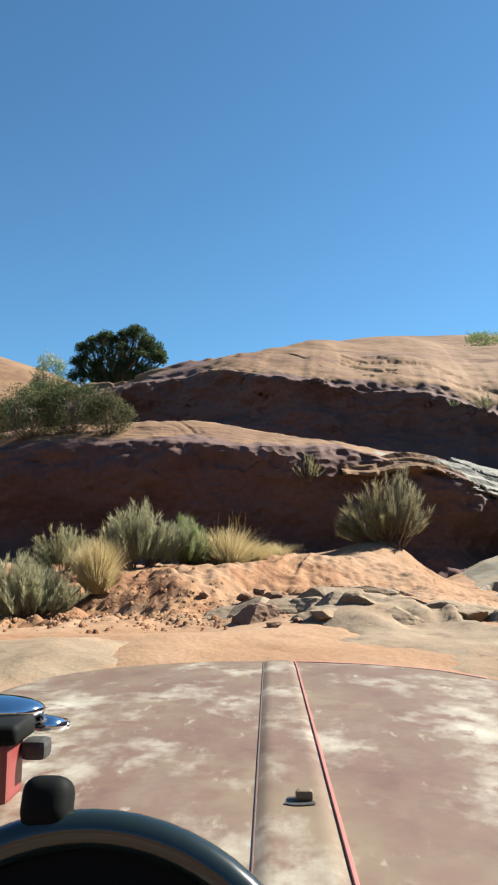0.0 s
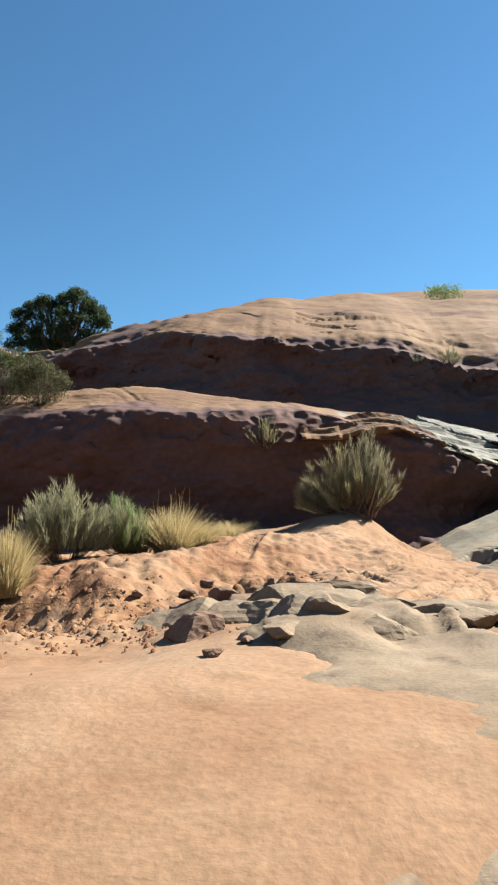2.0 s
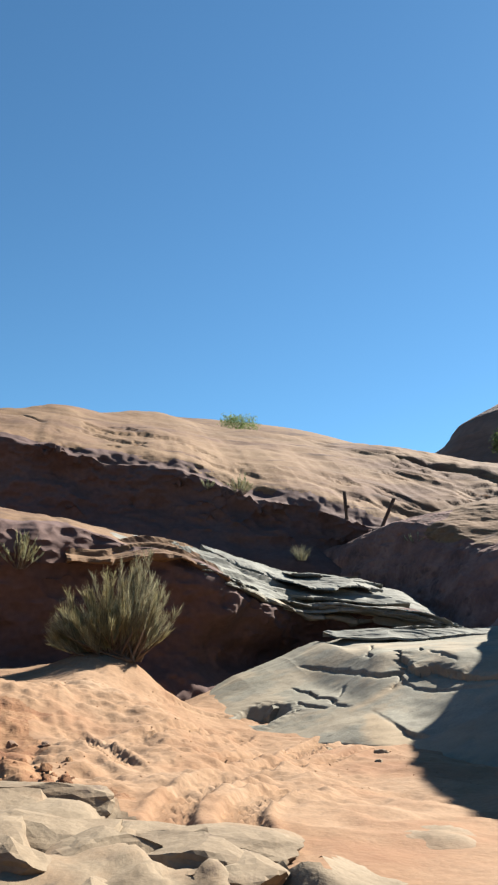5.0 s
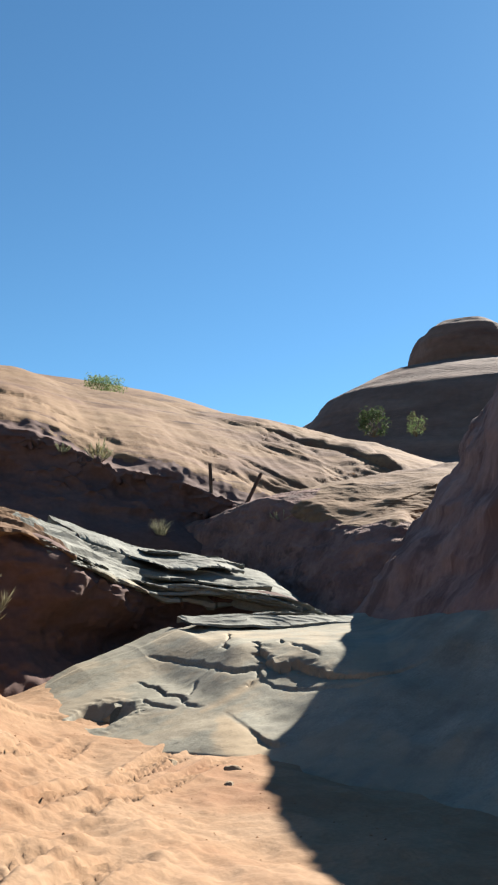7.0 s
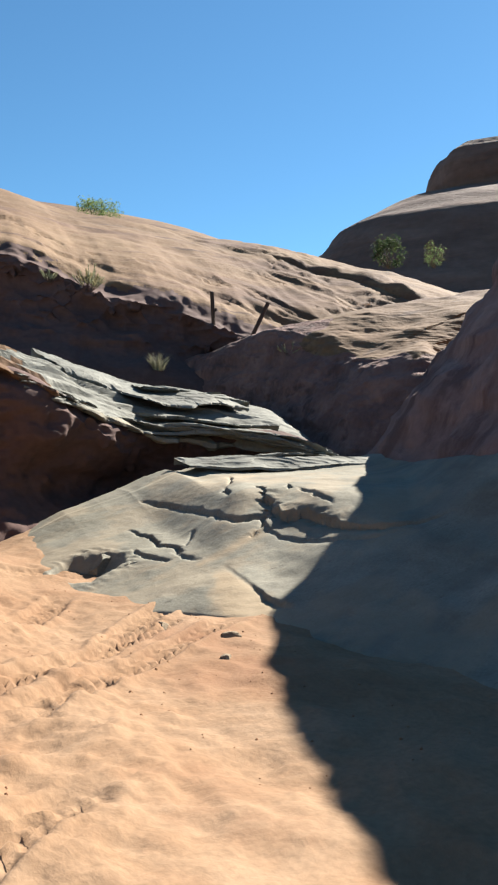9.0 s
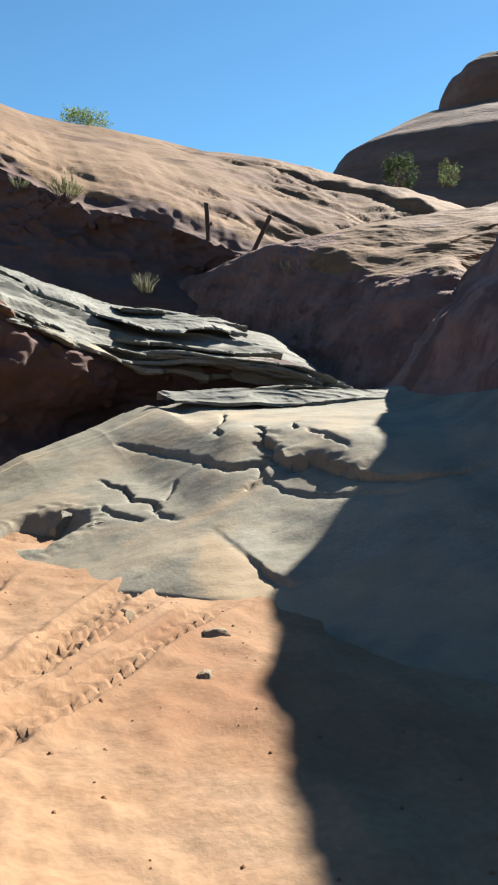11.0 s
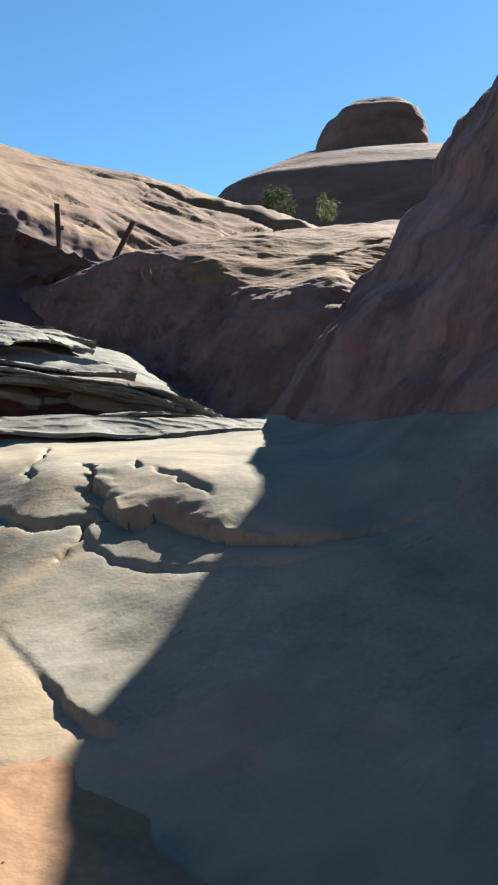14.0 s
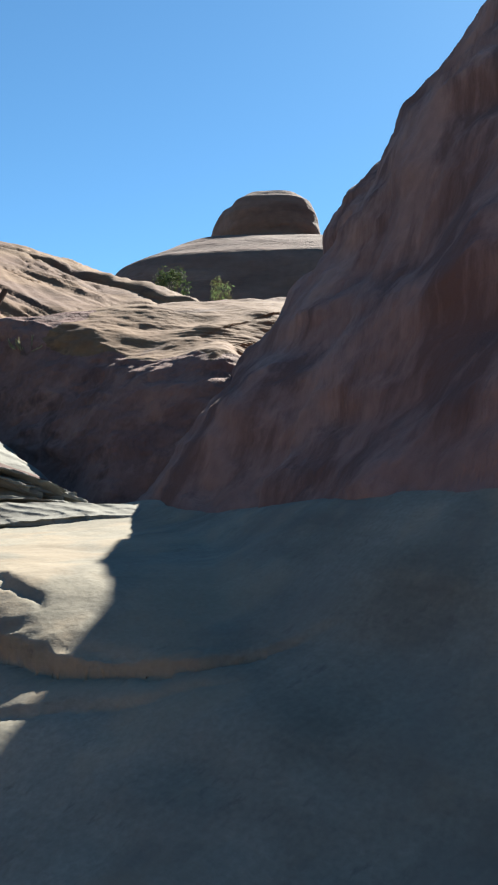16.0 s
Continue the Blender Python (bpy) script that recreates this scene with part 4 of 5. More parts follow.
# ---- plants and small things ----
from mathutils.bvhtree import BVHTree


def tree_of(ob):
    me = ob.data
    v = np.empty(len(me.vertices) * 3)
    me.vertices.foreach_get("co", v)
    f = np.empty(len(me.loops), np.int32)
    me.loops.foreach_get("vertex_index", f)
    return BVHTree.FromPolygons(v.reshape(-1, 3).tolist(), f.reshape(-1, 4).tolist())


TREES = {k: tree_of(o) for k, o in (("ground", ground), ("ledge", ledge), ("dome", dome), ("bench", bench), ("slab", slab), ("pavement", pavement))}


def rest(x, y, *on):
    """The height of the highest of the named surfaces at a place."""
    hits = [TREES[k].ray_cast(Vector((x, y, 60)), Vector((0, 0, -1)))[0] for k in on or TREES]
    return max((h.z for h in hits if h), default=0.0)


def part(name, data, mat, parent, label="", kind=""):
    """A mesh under a thing or a part."""
    if isinstance(data, bmesh.types.BMesh):
        me = bpy.data.meshes.new(name)
        data.to_mesh(me)
        data.free()
    else:
        me = bpy.data.meshes.new(name)
        me.from_pydata(data[0], [], data[1])
        me.polygons.foreach_set("use_smooth", [True] * len(me.polygons))
    me.materials.append(mat)
    me.update()
    ob = new(name, me)
    ob.parent = parent
    return tagged(ob, label, kind=kind)


def empty(name, at, label, category, group="", kind=""):
    ob = new(name)
    ob.location, ob.empty_display_size = at, 0.2
    return tagged(ob, label, category, group, kind)


class Quads:
    """Gathers strips and leaves for one mesh."""
    def __init__(self):
        self.v, self.f = [], []

    def strip(self, pts, widths, side):
        n = len(self.v)
        for p, w in zip(pts, widths):
            d = side * (w * 0.5)
            self.v += [tuple(p - d), tuple(p + d)]
        for i in range(len(pts) - 1):
            a = n + 2 * i
            self.f.append((a, a + 1, a + 3, a + 2))

    def tube(self, pts, radii, sides=6):
        n = len(self.v)
        for i, (p, r) in enumerate(zip(pts, radii)):
            t = (pts[min(i + 1, len(pts) - 1)] - pts[max(i - 1, 0)]).normalized()
            a = t.orthogonal().normalized()
            b = t.cross(a)
            self.v += [tuple(p + (a * math.cos(k * math.tau / sides) + b * math.sin(k * math.tau / sides)) * r) for k in range(sides)]
        for i in range(len(pts) - 1):
            for k in range(sides):
                a, b = n + i * sides + k, n + i * sides + (k + 1) % sides
                self.f.append((a, b, b + sides, a + sides))

    def leaf(self, p, u, v):
        n = len(self.v)
        self.v += [tuple(p - u), tuple(p + v * 0.6), tuple(p + u), tuple(p - v * 0.6)]
        self.f.append((n, n + 1, n + 2, n + 3))

    def data(self):
        return self.v, self.f


def rand_dir(rng, up=0.0):
    v = Vector((rng.gauss(0, 1), rng.gauss(0, 1), rng.gauss(up, 1)))
    return v.normalized()


def tuft(x, y, h, r, n, mat, label, seed, droop=0.5, width=0.009, on=("ground",), stalks=0, name="grass_tuft", category="grass"):
    """A bunch of arching blades."""
    rng = random.Random(seed)
    thing = empty(name, (x, y, rest(x, y, *on)), label, category, "bunch grasses")
    q = Quads()
    for _ in range(int(n * 1.8)):
        a, d = rng.uniform(0, math.tau), math.sqrt(rng.random())
        base = Vector((math.cos(a) * d * r * 0.55, math.sin(a) * d * r * 0.55, -0.03))
        out = Vector((math.cos(a), math.sin(a), 0)) * d * r * rng.uniform(0.5, 1.3) + Vector((rng.gauss(0, 0.3), rng.gauss(0, 0.3), 0)) * r
        top = h * rng.uniform(0.35, 1.08) * (1 - 0.3 * d * d)
        pts = []
        for k in range(5):
            t = k / 4
            pts.append(base + out * t ** (1.3 + droop) + Vector((0, 0, top * (t * (1 + droop * 0.5) - droop * 0.5 * t * t))))
        s = Vector((rng.gauss(0, 1), rng.gauss(0, 1), 0)).normalized()
        w = width * rng.uniform(0.6, 1.3)
        q.strip(pts, [w, w, w * 0.9, w * 0.6, w * 0.15], s)
    part("foliage", q.data(), mat, thing, kind="stuff")
    if stalks:
        q = Quads()
        for _ in range(stalks):
            o = Vector((rng.gauss(0, r * 0.3), rng.gauss(0, r * 0.3), 0))
            lean = Vector((rng.gauss(0, 0.1), rng.gauss(0, 0.1), 1))
            hh = h * rng.uniform(1.0, 1.35)
            q.tube([o, o + lean * hh * 0.5, o + lean * hh], [0.003, 0.0025, 0.002], 4)
        part("seed_stalk", q.data(), STRAW, thing, kind="stuff")
    return thing


def broom_shrub(x, y, h, w, stems, twigs, mats, label, seed, on, name="shrub", tilt=(0, 0), group="desert shrubs", width=0.010, tufts=()):
    """A shrub of upright brushes: bare woody stems below, feathery twigs above."""
    rng = random.Random(seed)
    thing = empty(name, (x, y, rest(x, y, *on)), label, "shrub", group)
    wood, leaf = Quads(), [Quads() for _ in mats]
    for k in range(stems):
        a = rng.uniform(0, math.tau)
        reach = math.sqrt(rng.random())
        top = Vector((math.cos(a) * reach * w * 0.5 + tilt[0], math.sin(a) * reach * w * 0.4 + tilt[1], h * (1.0 - 0.66 * reach ** 2.2) * rng.uniform(0.62, 1.05)))
        if tufts:
            cx, cy, cz, spread = tufts[k % len(tufts)]
            top = Vector((cx + rng.gauss(0, spread), cy + rng.gauss(0, spread), cz * rng.uniform(0.38, 1.12)))
            a, reach = math.atan2(top.y, top.x), min(1.0, math.hypot(top.x, top.y) / (0.5 * w))
        root = Vector((rng.gauss(0, 0.05) * w, rng.gauss(0, 0.05) * w, -0.05))
        mid = root * 0.5 + top * 0.5 + Vector((math.cos(a), math.sin(a), -0.2)) * reach * w * 0.09
        pts = [root.lerp(mid, t).lerp(mid.lerp(top, t), t) for t in (0, 0.25, 0.5, 0.75, 1)]
        r0 = 0.016 * h * rng.uniform(0.5, 1.1)
        wood.tube(pts, [r0, r0 * 0.75, r0 * 0.5, r0 * 0.3, r0 * 0.12], 5)
        axis = (top - mid).normalized()
        which = leaf[0 if rng.random() < (0.75 if top.x > 0 else 0.35) else -1]
        for _ in range(twigs):
            t = rng.uniform(0.38, 1.0)
            p = root.lerp(mid, t).lerp(mid.lerp(top, t), t)
            d = (axis + rand_dir(rng) * (0.62 if tufts else 0.42) + Vector((0, 0, 0.25))).normalized()
            ln = h * (rng.uniform(0.05, 0.12) if tufts else rng.uniform(0.08, 0.2))
            s = d.cross(rand_dir(rng)).normalized()
            ww = width * rng.uniform(0.6, 1.3)
            which.strip([p, p + d * ln * 0.5, p + d * ln + Vector((0, 0, ln * 0.1))], [ww, ww * 0.9, ww * 0.2], s)
    part("branchwork", wood.data(), BARK, thing, kind="stuff")
    for q, m in zip(leaf, mats):
        if q.v:
            part("foliage", q.data(), m, thing, kind="stuff")
    return thing


def leafy_bush(x, y, z, h, w, clumps, leaves, size, mats, label, seed, name="bush", category="bush", group="desert shrubs", depth=0.7, trunk=0.0, lobes=(), bark=None, squat=0.62):
    """Stems with clumps of small leaves round their ends; a trunk and limbs for a tree."""
    rng = random.Random(seed)
    thing = empty(name, (x, y, z), label, category, group)
    wood, crown = Quads(), [Quads() for _ in mats]
    root = Vector((0, 0, -0.1))
    for k in range(clumps):
        if lobes:
            c, lr = lobes[k % len(lobes)]
            v = rand_dir(rng, 0.25)
            p = Vector(c) + Vector((v.x * lr, v.y * lr * depth, v.z * lr * 0.8)) * (0.72 + 0.28 * rng.random())
        else:
            v = rand_dir(rng, 0.4)
            p = Vector((v.x * w * 0.5, v.y * w * 0.5 * depth, h * 0.5 + v.z * h * 0.5)) * 1.0
            p *= rng.uniform(0.7, 1.0)
            p.z = max(p.z, h * 0.12)
        if k % 3 == 0:
            m = root.lerp(p, 0.5) + Vector((rng.gauss(0, 0.05) * w, rng.gauss(0, 0.05) * w, -0.06 * h))
            r0 = 0.012 * h + trunk * 0.25
            wood.tube([root + Vector((0, 0, trunk * 2)), m, p], [r0, r0 * 0.6, r0 * 0.2], 5)
        q = crown[k % len(crown)]
        cr = (0.036 * w + 0.03 * h if trunk else 0.09 * w + 0.08 * h) * rng.uniform(0.7, 1.25)
        for _ in range(leaves):
            o = rand_dir(rng) * cr * rng.random() ** 0.4
            o.z *= squat + 0.2
            u = rand_dir(rng, 0.5) * size * rng.uniform(0.6, 1.4)
            q.leaf(p + o, u, u.cross(rand_dir(rng)).normalized() * size * 0.6)
    if trunk:
        wood.tube([Vector((0, 0, -0.3)), Vector((0.05, 0, h * 0.15)), Vector((-0.05, 0.05, h * 0.35)), Vector((0.08, 0, h * 0.6))], [trunk, trunk * 0.8, trunk * 0.6, trunk * 0.25], 9)
    part("trunk" if trunk else "branchwork", wood.data(), bark or BARK, thing, kind="" if trunk else "stuff")
    for q, m in zip(crown, mats):
        part("crown" if trunk else "foliage", q.data(), m, thing, kind="stuff")
    return thing


RIB = [(15.6, 34.6), (17.2, 33.2), (18.8, 31.8), (20.0, 29.8), (20.2, 27.4), (19.6, 25.4)]
rock_rib([(x, y, rest(x, y, "dome", "bench")) for x, y in RIB], 0.9, 0.85, TAN_ROCK, "rounded tan rock rib along the dome", 83)


def plume_bush(x, y, h, w, plumes, mats, label, seed, width=0.0068, name="sagebrush"):
    """A dense round bush of soft upright plumes, each a spray of short leaves on a stalk."""
    rng = random.Random(seed)
    thing = empty(name, (x, y, rest(x, y, "ground")), label, "shrub", "desert shrubs")
    wood, leaf = Quads(), [Quads() for _ in mats]
    heads = [(rng.gauss(0, 0.24) * w, rng.gauss(0, 0.2) * w, rng.uniform(0.55, 1.05)) for _ in range(9)]
    for k in range(plumes):
        hx, hy, hh = heads[k % len(heads)]
        top = Vector((hx + rng.gauss(0, 0.09) * w, hy + rng.gauss(0, 0.09) * w, 0))
        d = min(1.2, top.length / (0.5 * w))
        top.z = h * hh * (1 - 0.3 * d * d) * rng.uniform(0.55, 1.12)
        root = Vector((top.x * 0.3, top.y * 0.3, -0.03))
        mid = root.lerp(top, 0.5) + Vector((top.x, top.y, 0)) * 0.12
        if k % 3 == 0:
            wood.tube([root, mid, top * 0.96], [0.006, 0.004, 0.002], 4)
        q = leaf[k % len(leaf)]
        for _ in range(54):
            t = rng.uniform(0.2, 1.0) ** 0.7
            p = root.lerp(mid, t).lerp(mid.lerp(top, t), t)
            up = Vector((top.x * 0.6, top.y * 0.6, h)).normalized()
            dv = (up + rand_dir(rng) * 0.5).normalized()
            ln = h * rng.uniform(0.07, 0.17)
            sd = dv.cross(rand_dir(rng)).normalized()
            ww = width * rng.uniform(0.6, 1.3)
            q.strip([p, p + dv * ln * 0.55, p + dv * ln], [ww * 0.7, ww, ww * 0.15], sd)
    part("branchwork", wood.data(), BARK, thing, kind="stuff")
    for q, m in zip(leaf, mats):
        part("foliage", q.data(), m, thing, kind="stuff")
    return thing


# on the bank
plume_bush(-2.85, 10.3, 0.72, 1.15, 300, [SAGE, PLUME], "grey-green sagebrush drooping over a sand bank", 1)
plume_bush(-3.6, 11.1, 0.85, 1.3, 300, [SAGE, PLUME], "grey-green sagebrush with pale plumes", 2)
plume_bush(-2.75, 11.7, 0.66, 0.9, 200, [PLUME, OLIVE], "olive sagebrush with pale tips", 3)
tuft(-2.1, 11.0, 0.78, 0.27, 1500, STRAW, "golden dry bunch grass on a sand bank", 4, 0.35, 0.0075, stalks=6)
plume_bush(-4.6, 11.9, 0.8, 1.3, 220, [SAGE, OLIVE], "grey-green sagebrush on a sand bank", 5)
tuft(-0.35, 13.2, 0.72, 0.40, 1100, STRAW, "pale dry bunch grass with loose stalks", 6, 0.3, 0.0075, stalks=16)
tuft(0.05, 13.5, 0.42, 0.36, 500, STRAW, "low dry bunch grass on a sand bank", 7, 0.8, 0.0075)
tuft(0.45, 14.4, 0.32, 0.34, 420, STRAW, "small dry bunch grass on a sand bank", 8, 0.8, 0.0075)
plume_bush(-0.8, 13.1, 0.5, 0.7, 140, [OLIVE, PLUME], "low olive sagebrush on a sand bank", 9)
plume_bush(-1.75, 12.6, 1.0, 1.15, 330, [PLUME, SAGE], "grey-green rabbitbrush with upright plumes", 12, 0.0062, "rabbitbrush")
plume_bush(-1.05, 13.0, 0.85, 0.8, 240, [GREEN, PLUME], "green rabbitbrush with upright plumes", 13, 0.0062, "rabbitbrush")
broom_shrub(2.95, 16.75, 1.75, 2.5, 220, 140, [SHRUB, OLIVE], "large broom-like shrub on a sand mound", 14, ("ground",), width=0.0068, tufts=tuple((a * 0.86, b, c * 0.88, d * 0.9) for a, b, c, d in ((0.3, 0, 1.68, 0.12), (0.58, 0.1, 1.5, 0.11), (0.02, 0.2, 1.5, 0.13), (-0.38, -0.1, 1.28, 0.12), (-0.72, 0.1, 1.05, 0.12), (-0.95, 0, 0.72, 0.13), (0.62, -0.2, 1.05, 0.13), (-0.65, -0.3, 0.62, 0.14), (0.2, -0.3, 1.05, 0.15), (-1.15, -0.1, 0.5, 0.1), (-0.2, 0.1, 0.9, 0.2))))
broom_shrub(1.4, 18.45, 0.6, 0.8, 30, 34, [OLIVE, SAGE], "small olive shrub rooted in a rock ledge", 15, ("ledge",)).location.z = 3.35
broom_shrub(-1.25, 18.65, 0.25, 0.3, 14, 24, [OLIVE], "tiny olive shrub rooted in a rock ledge", 16, ("ledge",))

# above the ledge
leafy_bush(-5.9, 20.9, rest(-5.9, 20.9, "ledge"), 1.45, 2.0, 80, 80, 0.035, [DARK_OLIVE, JUNIPER], "olive-green bushy shrub on a rock ledge", 21)
leafy_bush(-4.7, 20.8, rest(-4.7, 20.8, "ledge"), 1.35, 1.9, 80, 80, 0.035, [DARK_OLIVE, JUNIPER], "olive-green bushy shrub on a rock ledge", 22)
leafy_bush(-3.7, 20.6, rest(-3.7, 20.6, "ledge"), 1.2, 1.3, 60, 80, 0.032, [DARK_OLIVE], "open olive-green shrub on a rock ledge", 23)
leafy_bush(-7.2, 21.3, rest(-7.2, 21.3, "ledge"), 1.1, 1.6, 60, 70, 0.035, [DARK_OLIVE, JUNIPER], "olive-green shrub on a rock ledge", 24)
LOBES = [((-1.75, 0, 1.45), 0.36), ((-1.5, 0.1, 2.0), 0.38), ((-1.05, 0.2, 2.42), 0.4), ((-0.55, 0, 2.5), 0.36), ((-0.05, 0.1, 2.3), 0.38), ((0.4, 0, 2.62), 0.4), ((0.85, 0.1, 2.78), 0.36), ((1.25, 0, 2.4), 0.38), ((1.6, 0.1, 2.05), 0.4), ((1.95, 0, 1.6), 0.36), ((0.3, -0.3, 1.75), 0.5), ((-0.6, -0.3, 1.6), 0.5), ((1.1, -0.3, 1.5), 0.5), ((-1.3, -0.2, 1.0), 0.5), ((0.1, -0.4, 0.9), 0.55), ((1.5, -0.2, 0.9), 0.45), ((-1.8, 0, 0.75), 0.42), ((-0.6, -0.3, 0.5), 0.5), ((0.9, -0.3, 0.5), 0.5)]
leafy_bush(-6.0, 35.4, rest(-6.0, 35.4, "dome") + 0.1, 2.9, 4.2, 380, 90, 0.05, [JUNIPER], "dark green juniper tree with a rounded crown", 25, "juniper_tree", "tree", "", trunk=0.16, lobes=LOBES, depth=0.8)
leafy_bush(-8.75, 34.0, rest(-8.75, 34.0, "dome") + 0.1, 1.9, 1.5, 60, 50, 0.05, [GREEN, SAGE], "pale green leafy bush beside a juniper", 26)
leafy_bush(-8.4, 33.0, rest(-8.4, 33.0, "dome") - 0.2, 0.9, 2.6, 50, 80, 0.05, [JUNIPER], "low dark juniper bush", 27)

# on the dome, the bench and the far slope
leafy_bush(12.6, 41.2, rest(12.6, 41.2, "dome") + 0.3, 0.85, 2.1, 70, 26, 0.055, [GREEN], "bright green bush on the skyline rock", 31)
leafy_bush(14.5, 41.6, rest(14.5, 41.6, "dome") - 0.1, 0.28, 0.4, 16, 40, 0.05, [JUNIPER], "small dark bush on the skyline rock", 32)
broom_shrub(8.1, 26.75, 0.6, 0.9, 30, 30, [SAGE, OLIVE], "grey-green shrub growing from a rock lip", 33, ("dome",), width=0.014)
broom_shrub(7.1, 26.95, 0.35, 0.6, 20, 24, [SAGE], "small grey shrub growing from a rock lip", 34, ("dome",), width=0.014)
tuft(9.45, 25.2, 0.5, 0.26, 90, SHRUB, "dry straw tuft growing from a rock face", 35, 0.4, 0.014, ("dome", "bench"))
broom_shrub(11.75, 22.7, 0.3, 0.7, 20, 24, [SAGE], "low grey shrub on the bench lip", 36, ("bench",), width=0.012)
leafy_bush(35.6, 45.6, 13.9, 1.6, 1.4, 60, 14, 0.07, [GREEN, DARK_OLIVE], "yellow-green bush below a far butte", 37)
leafy_bush(33.9, 48.0, 14.1, 2.0, 2.3, 60, 26, 0.09, [JUNIPER], "dark juniper bush below a far butte", 38)


# two old fence posts
def fence_post(x, y, h, lean, label, plate):
    z = rest(x, y, "dome", "bench")
    thing = empty("fence_post", (x, y, z), label, "post", "old fence posts")
    thing.rotation_euler = (0, radians(lean), 0)
    bm = bmesh.new()
    bmesh.ops.create_cone(bm, cap_ends=True, segments=10, radius1=0.055, radius2=0.05, depth=h + 0.3)
    bmesh.ops.translate(bm, verts=bm.verts, vec=(0, 0, h / 2 - 0.15))
    rng = random.Random(h)
    for v in bm.verts:
        v.co.x += rng.gauss(0, 0.006)
        v.co.y += rng.gauss(0, 0.006)
        v.co.z += rng.gauss(0, 0.012) if v.co.z > 0 else 0
    part("shaft", bm, POST_WOOD, thing)
    if plate:
        bm = bmesh.new()
        bmesh.ops.create_cube(bm, size=1, matrix=Matrix.Translation((0.075, 0, h * 0.45)) @ Matrix.Diagonal((0.09, 0.03, 0.09, 1)))
        bmesh.ops.bevel(bm, geom=bm.edges[:], offset=0.01, segments=1, affect="EDGES")
        part("plate", bm, POST_WOOD, thing, "small dark board nailed to the post")
    return thing


fence_post(11.2, 25.75, 0.85, -4, "dark weathered wooden post, nearly upright, with a small board", True)
fence_post(12.2, 25.4, 1.0, 26, "dark weathered wooden post leaning over", False)


# loose rocks by the bank
def rock(x, y, size, flat, seed, mat, label, on=("ground",), yaw=0.0, lift=0.25):
    rng = random.Random(seed)
    bm = bmesh.new()
    bmesh.ops.create_icosphere(bm, subdivisions=4, radius=1)
    planes = [(rand_dir(rng), rng.uniform(0.42, 0.75)) for _ in range(9)]
    for v in bm.verts:
        p = v.co.copy()
        for n, d in planes:
            over_by = p.dot(n) - d
            if over_by > 0:
                p -= n * over_by * 0.98
        p *= 1 + 0.06 * noise.noise(p * 2.5 + Vector((seed, 0, 0))) + 0.05 * noise.noise(p * 6) + 0.03 * noise.noise(p * 14)
        v.co = Vector((p.x * size[0], p.y * size[1], p.z * flat))
    ob = part("rock", bm, mat, None)
    ob.location = (x, y, rest(x, y, *on) + flat * lift)
    ob.rotation_euler = (0, 0, yaw)
    for pl in ob.data.polygons:
        pl.use_smooth = False
    return tagged(ob, label, "rock", "loose rocks")


OUTCROP = [(0.02, 9.75, 0.42, 0.2), (0.45, 9.4, 0.3, 0.15), (0.08, 8.25, 0.3, 0.2), (0.35, 8.65, 0.28, 0.17), (0.75, 8.25, 0.34, 0.2), (0.72, 7.35, 0.22, 0.12), (1.05, 7.7, 0.34, 0.2), (1.32, 7.3, 0.3, 0.15), (1.5, 7.85, 0.38, 0.18), (1.9, 7.6, 0.34, 0.14), (0.48, 7.9, 0.22, 0.14), (1.15, 8.4, 0.4, 0.14), (1.7, 8.35, 0.36, 0.1)]
for k, (x, y, w, h) in enumerate(OUTCROP):
    rock(x, y, (w * 1.25, w * 0.95), h * 1.1, 100 + k, BROWN_ROCK if k < 3 else PALE_ROCK, "broken block of pale tan rock at the track edge", ("ground", "pavement"), yaw=k * 1.3, lift=-0.25 if k < 3 else -0.45)
for k, (x, y, w, h) in enumerate([(0.12, 9.25, 0.5, 0.26), (0.5, 8.85, 0.46, 0.22), (0.9, 8.75, 0.5, 0.2), (0.65, 8.45, 0.42, 0.2), (1.3, 8.05, 0.5, 0.2), (1.72, 7.85, 0.46, 0.17), (1.15, 9.1, 0.5, 0.16), (-0.2, 9.5, 0.36, 0.22), (0.95, 7.95, 0.4, 0.18), (2.1, 8.1, 0.5, 0.14)]):
    rock(x, y, (w * 1.2, w), h, 180 + k, PALE_ROCK, "low cracked outcrop of pale tan rock", ("ground", "pavement"), yaw=0.4 + k * 0.9, lift=-0.2)
STONES = [(0.2, 6.9, 0.1, 0.05), (-0.35, 10.05, 0.13, 0.09), (0.3, 10.4, 0.2, 0.12), (0.65, 10.2, 0.12, 0.07), (1.2, 12.1, 0.08, 0.05), (1.5, 12.0, 0.06, 0.04), (0.45, 7.3, 0.08, 0.04), (-0.1, 10.9, 0.16, 0.09), (0.5, 11.0, 0.13, 0.07), (0.15, 11.6, 0.14, 0.07), (-0.6, 10.6, 0.12, 0.07), (0.9, 11.2, 0.1, 0.06)]
for k, (x, y, w, h) in enumerate(STONES):
    rock(x, y, (w, w * 0.75), h, 120 + k, BROWN_ROCK, "angular brown rock half sunk in sand", yaw=k * 1.3)
for k, (x, y, w, h) in enumerate([(5.66, 13.25, 0.16, 0.09), (5.3, 12.6, 0.12, 0.07), (5.3, 14.1, 0.13, 0.06)]):
    rock(x, y, (w, w * 0.7), h, 140 + k, PALE_ROCK, "low grey-brown rock breaking through the sand", yaw=k, lift=-0.55)

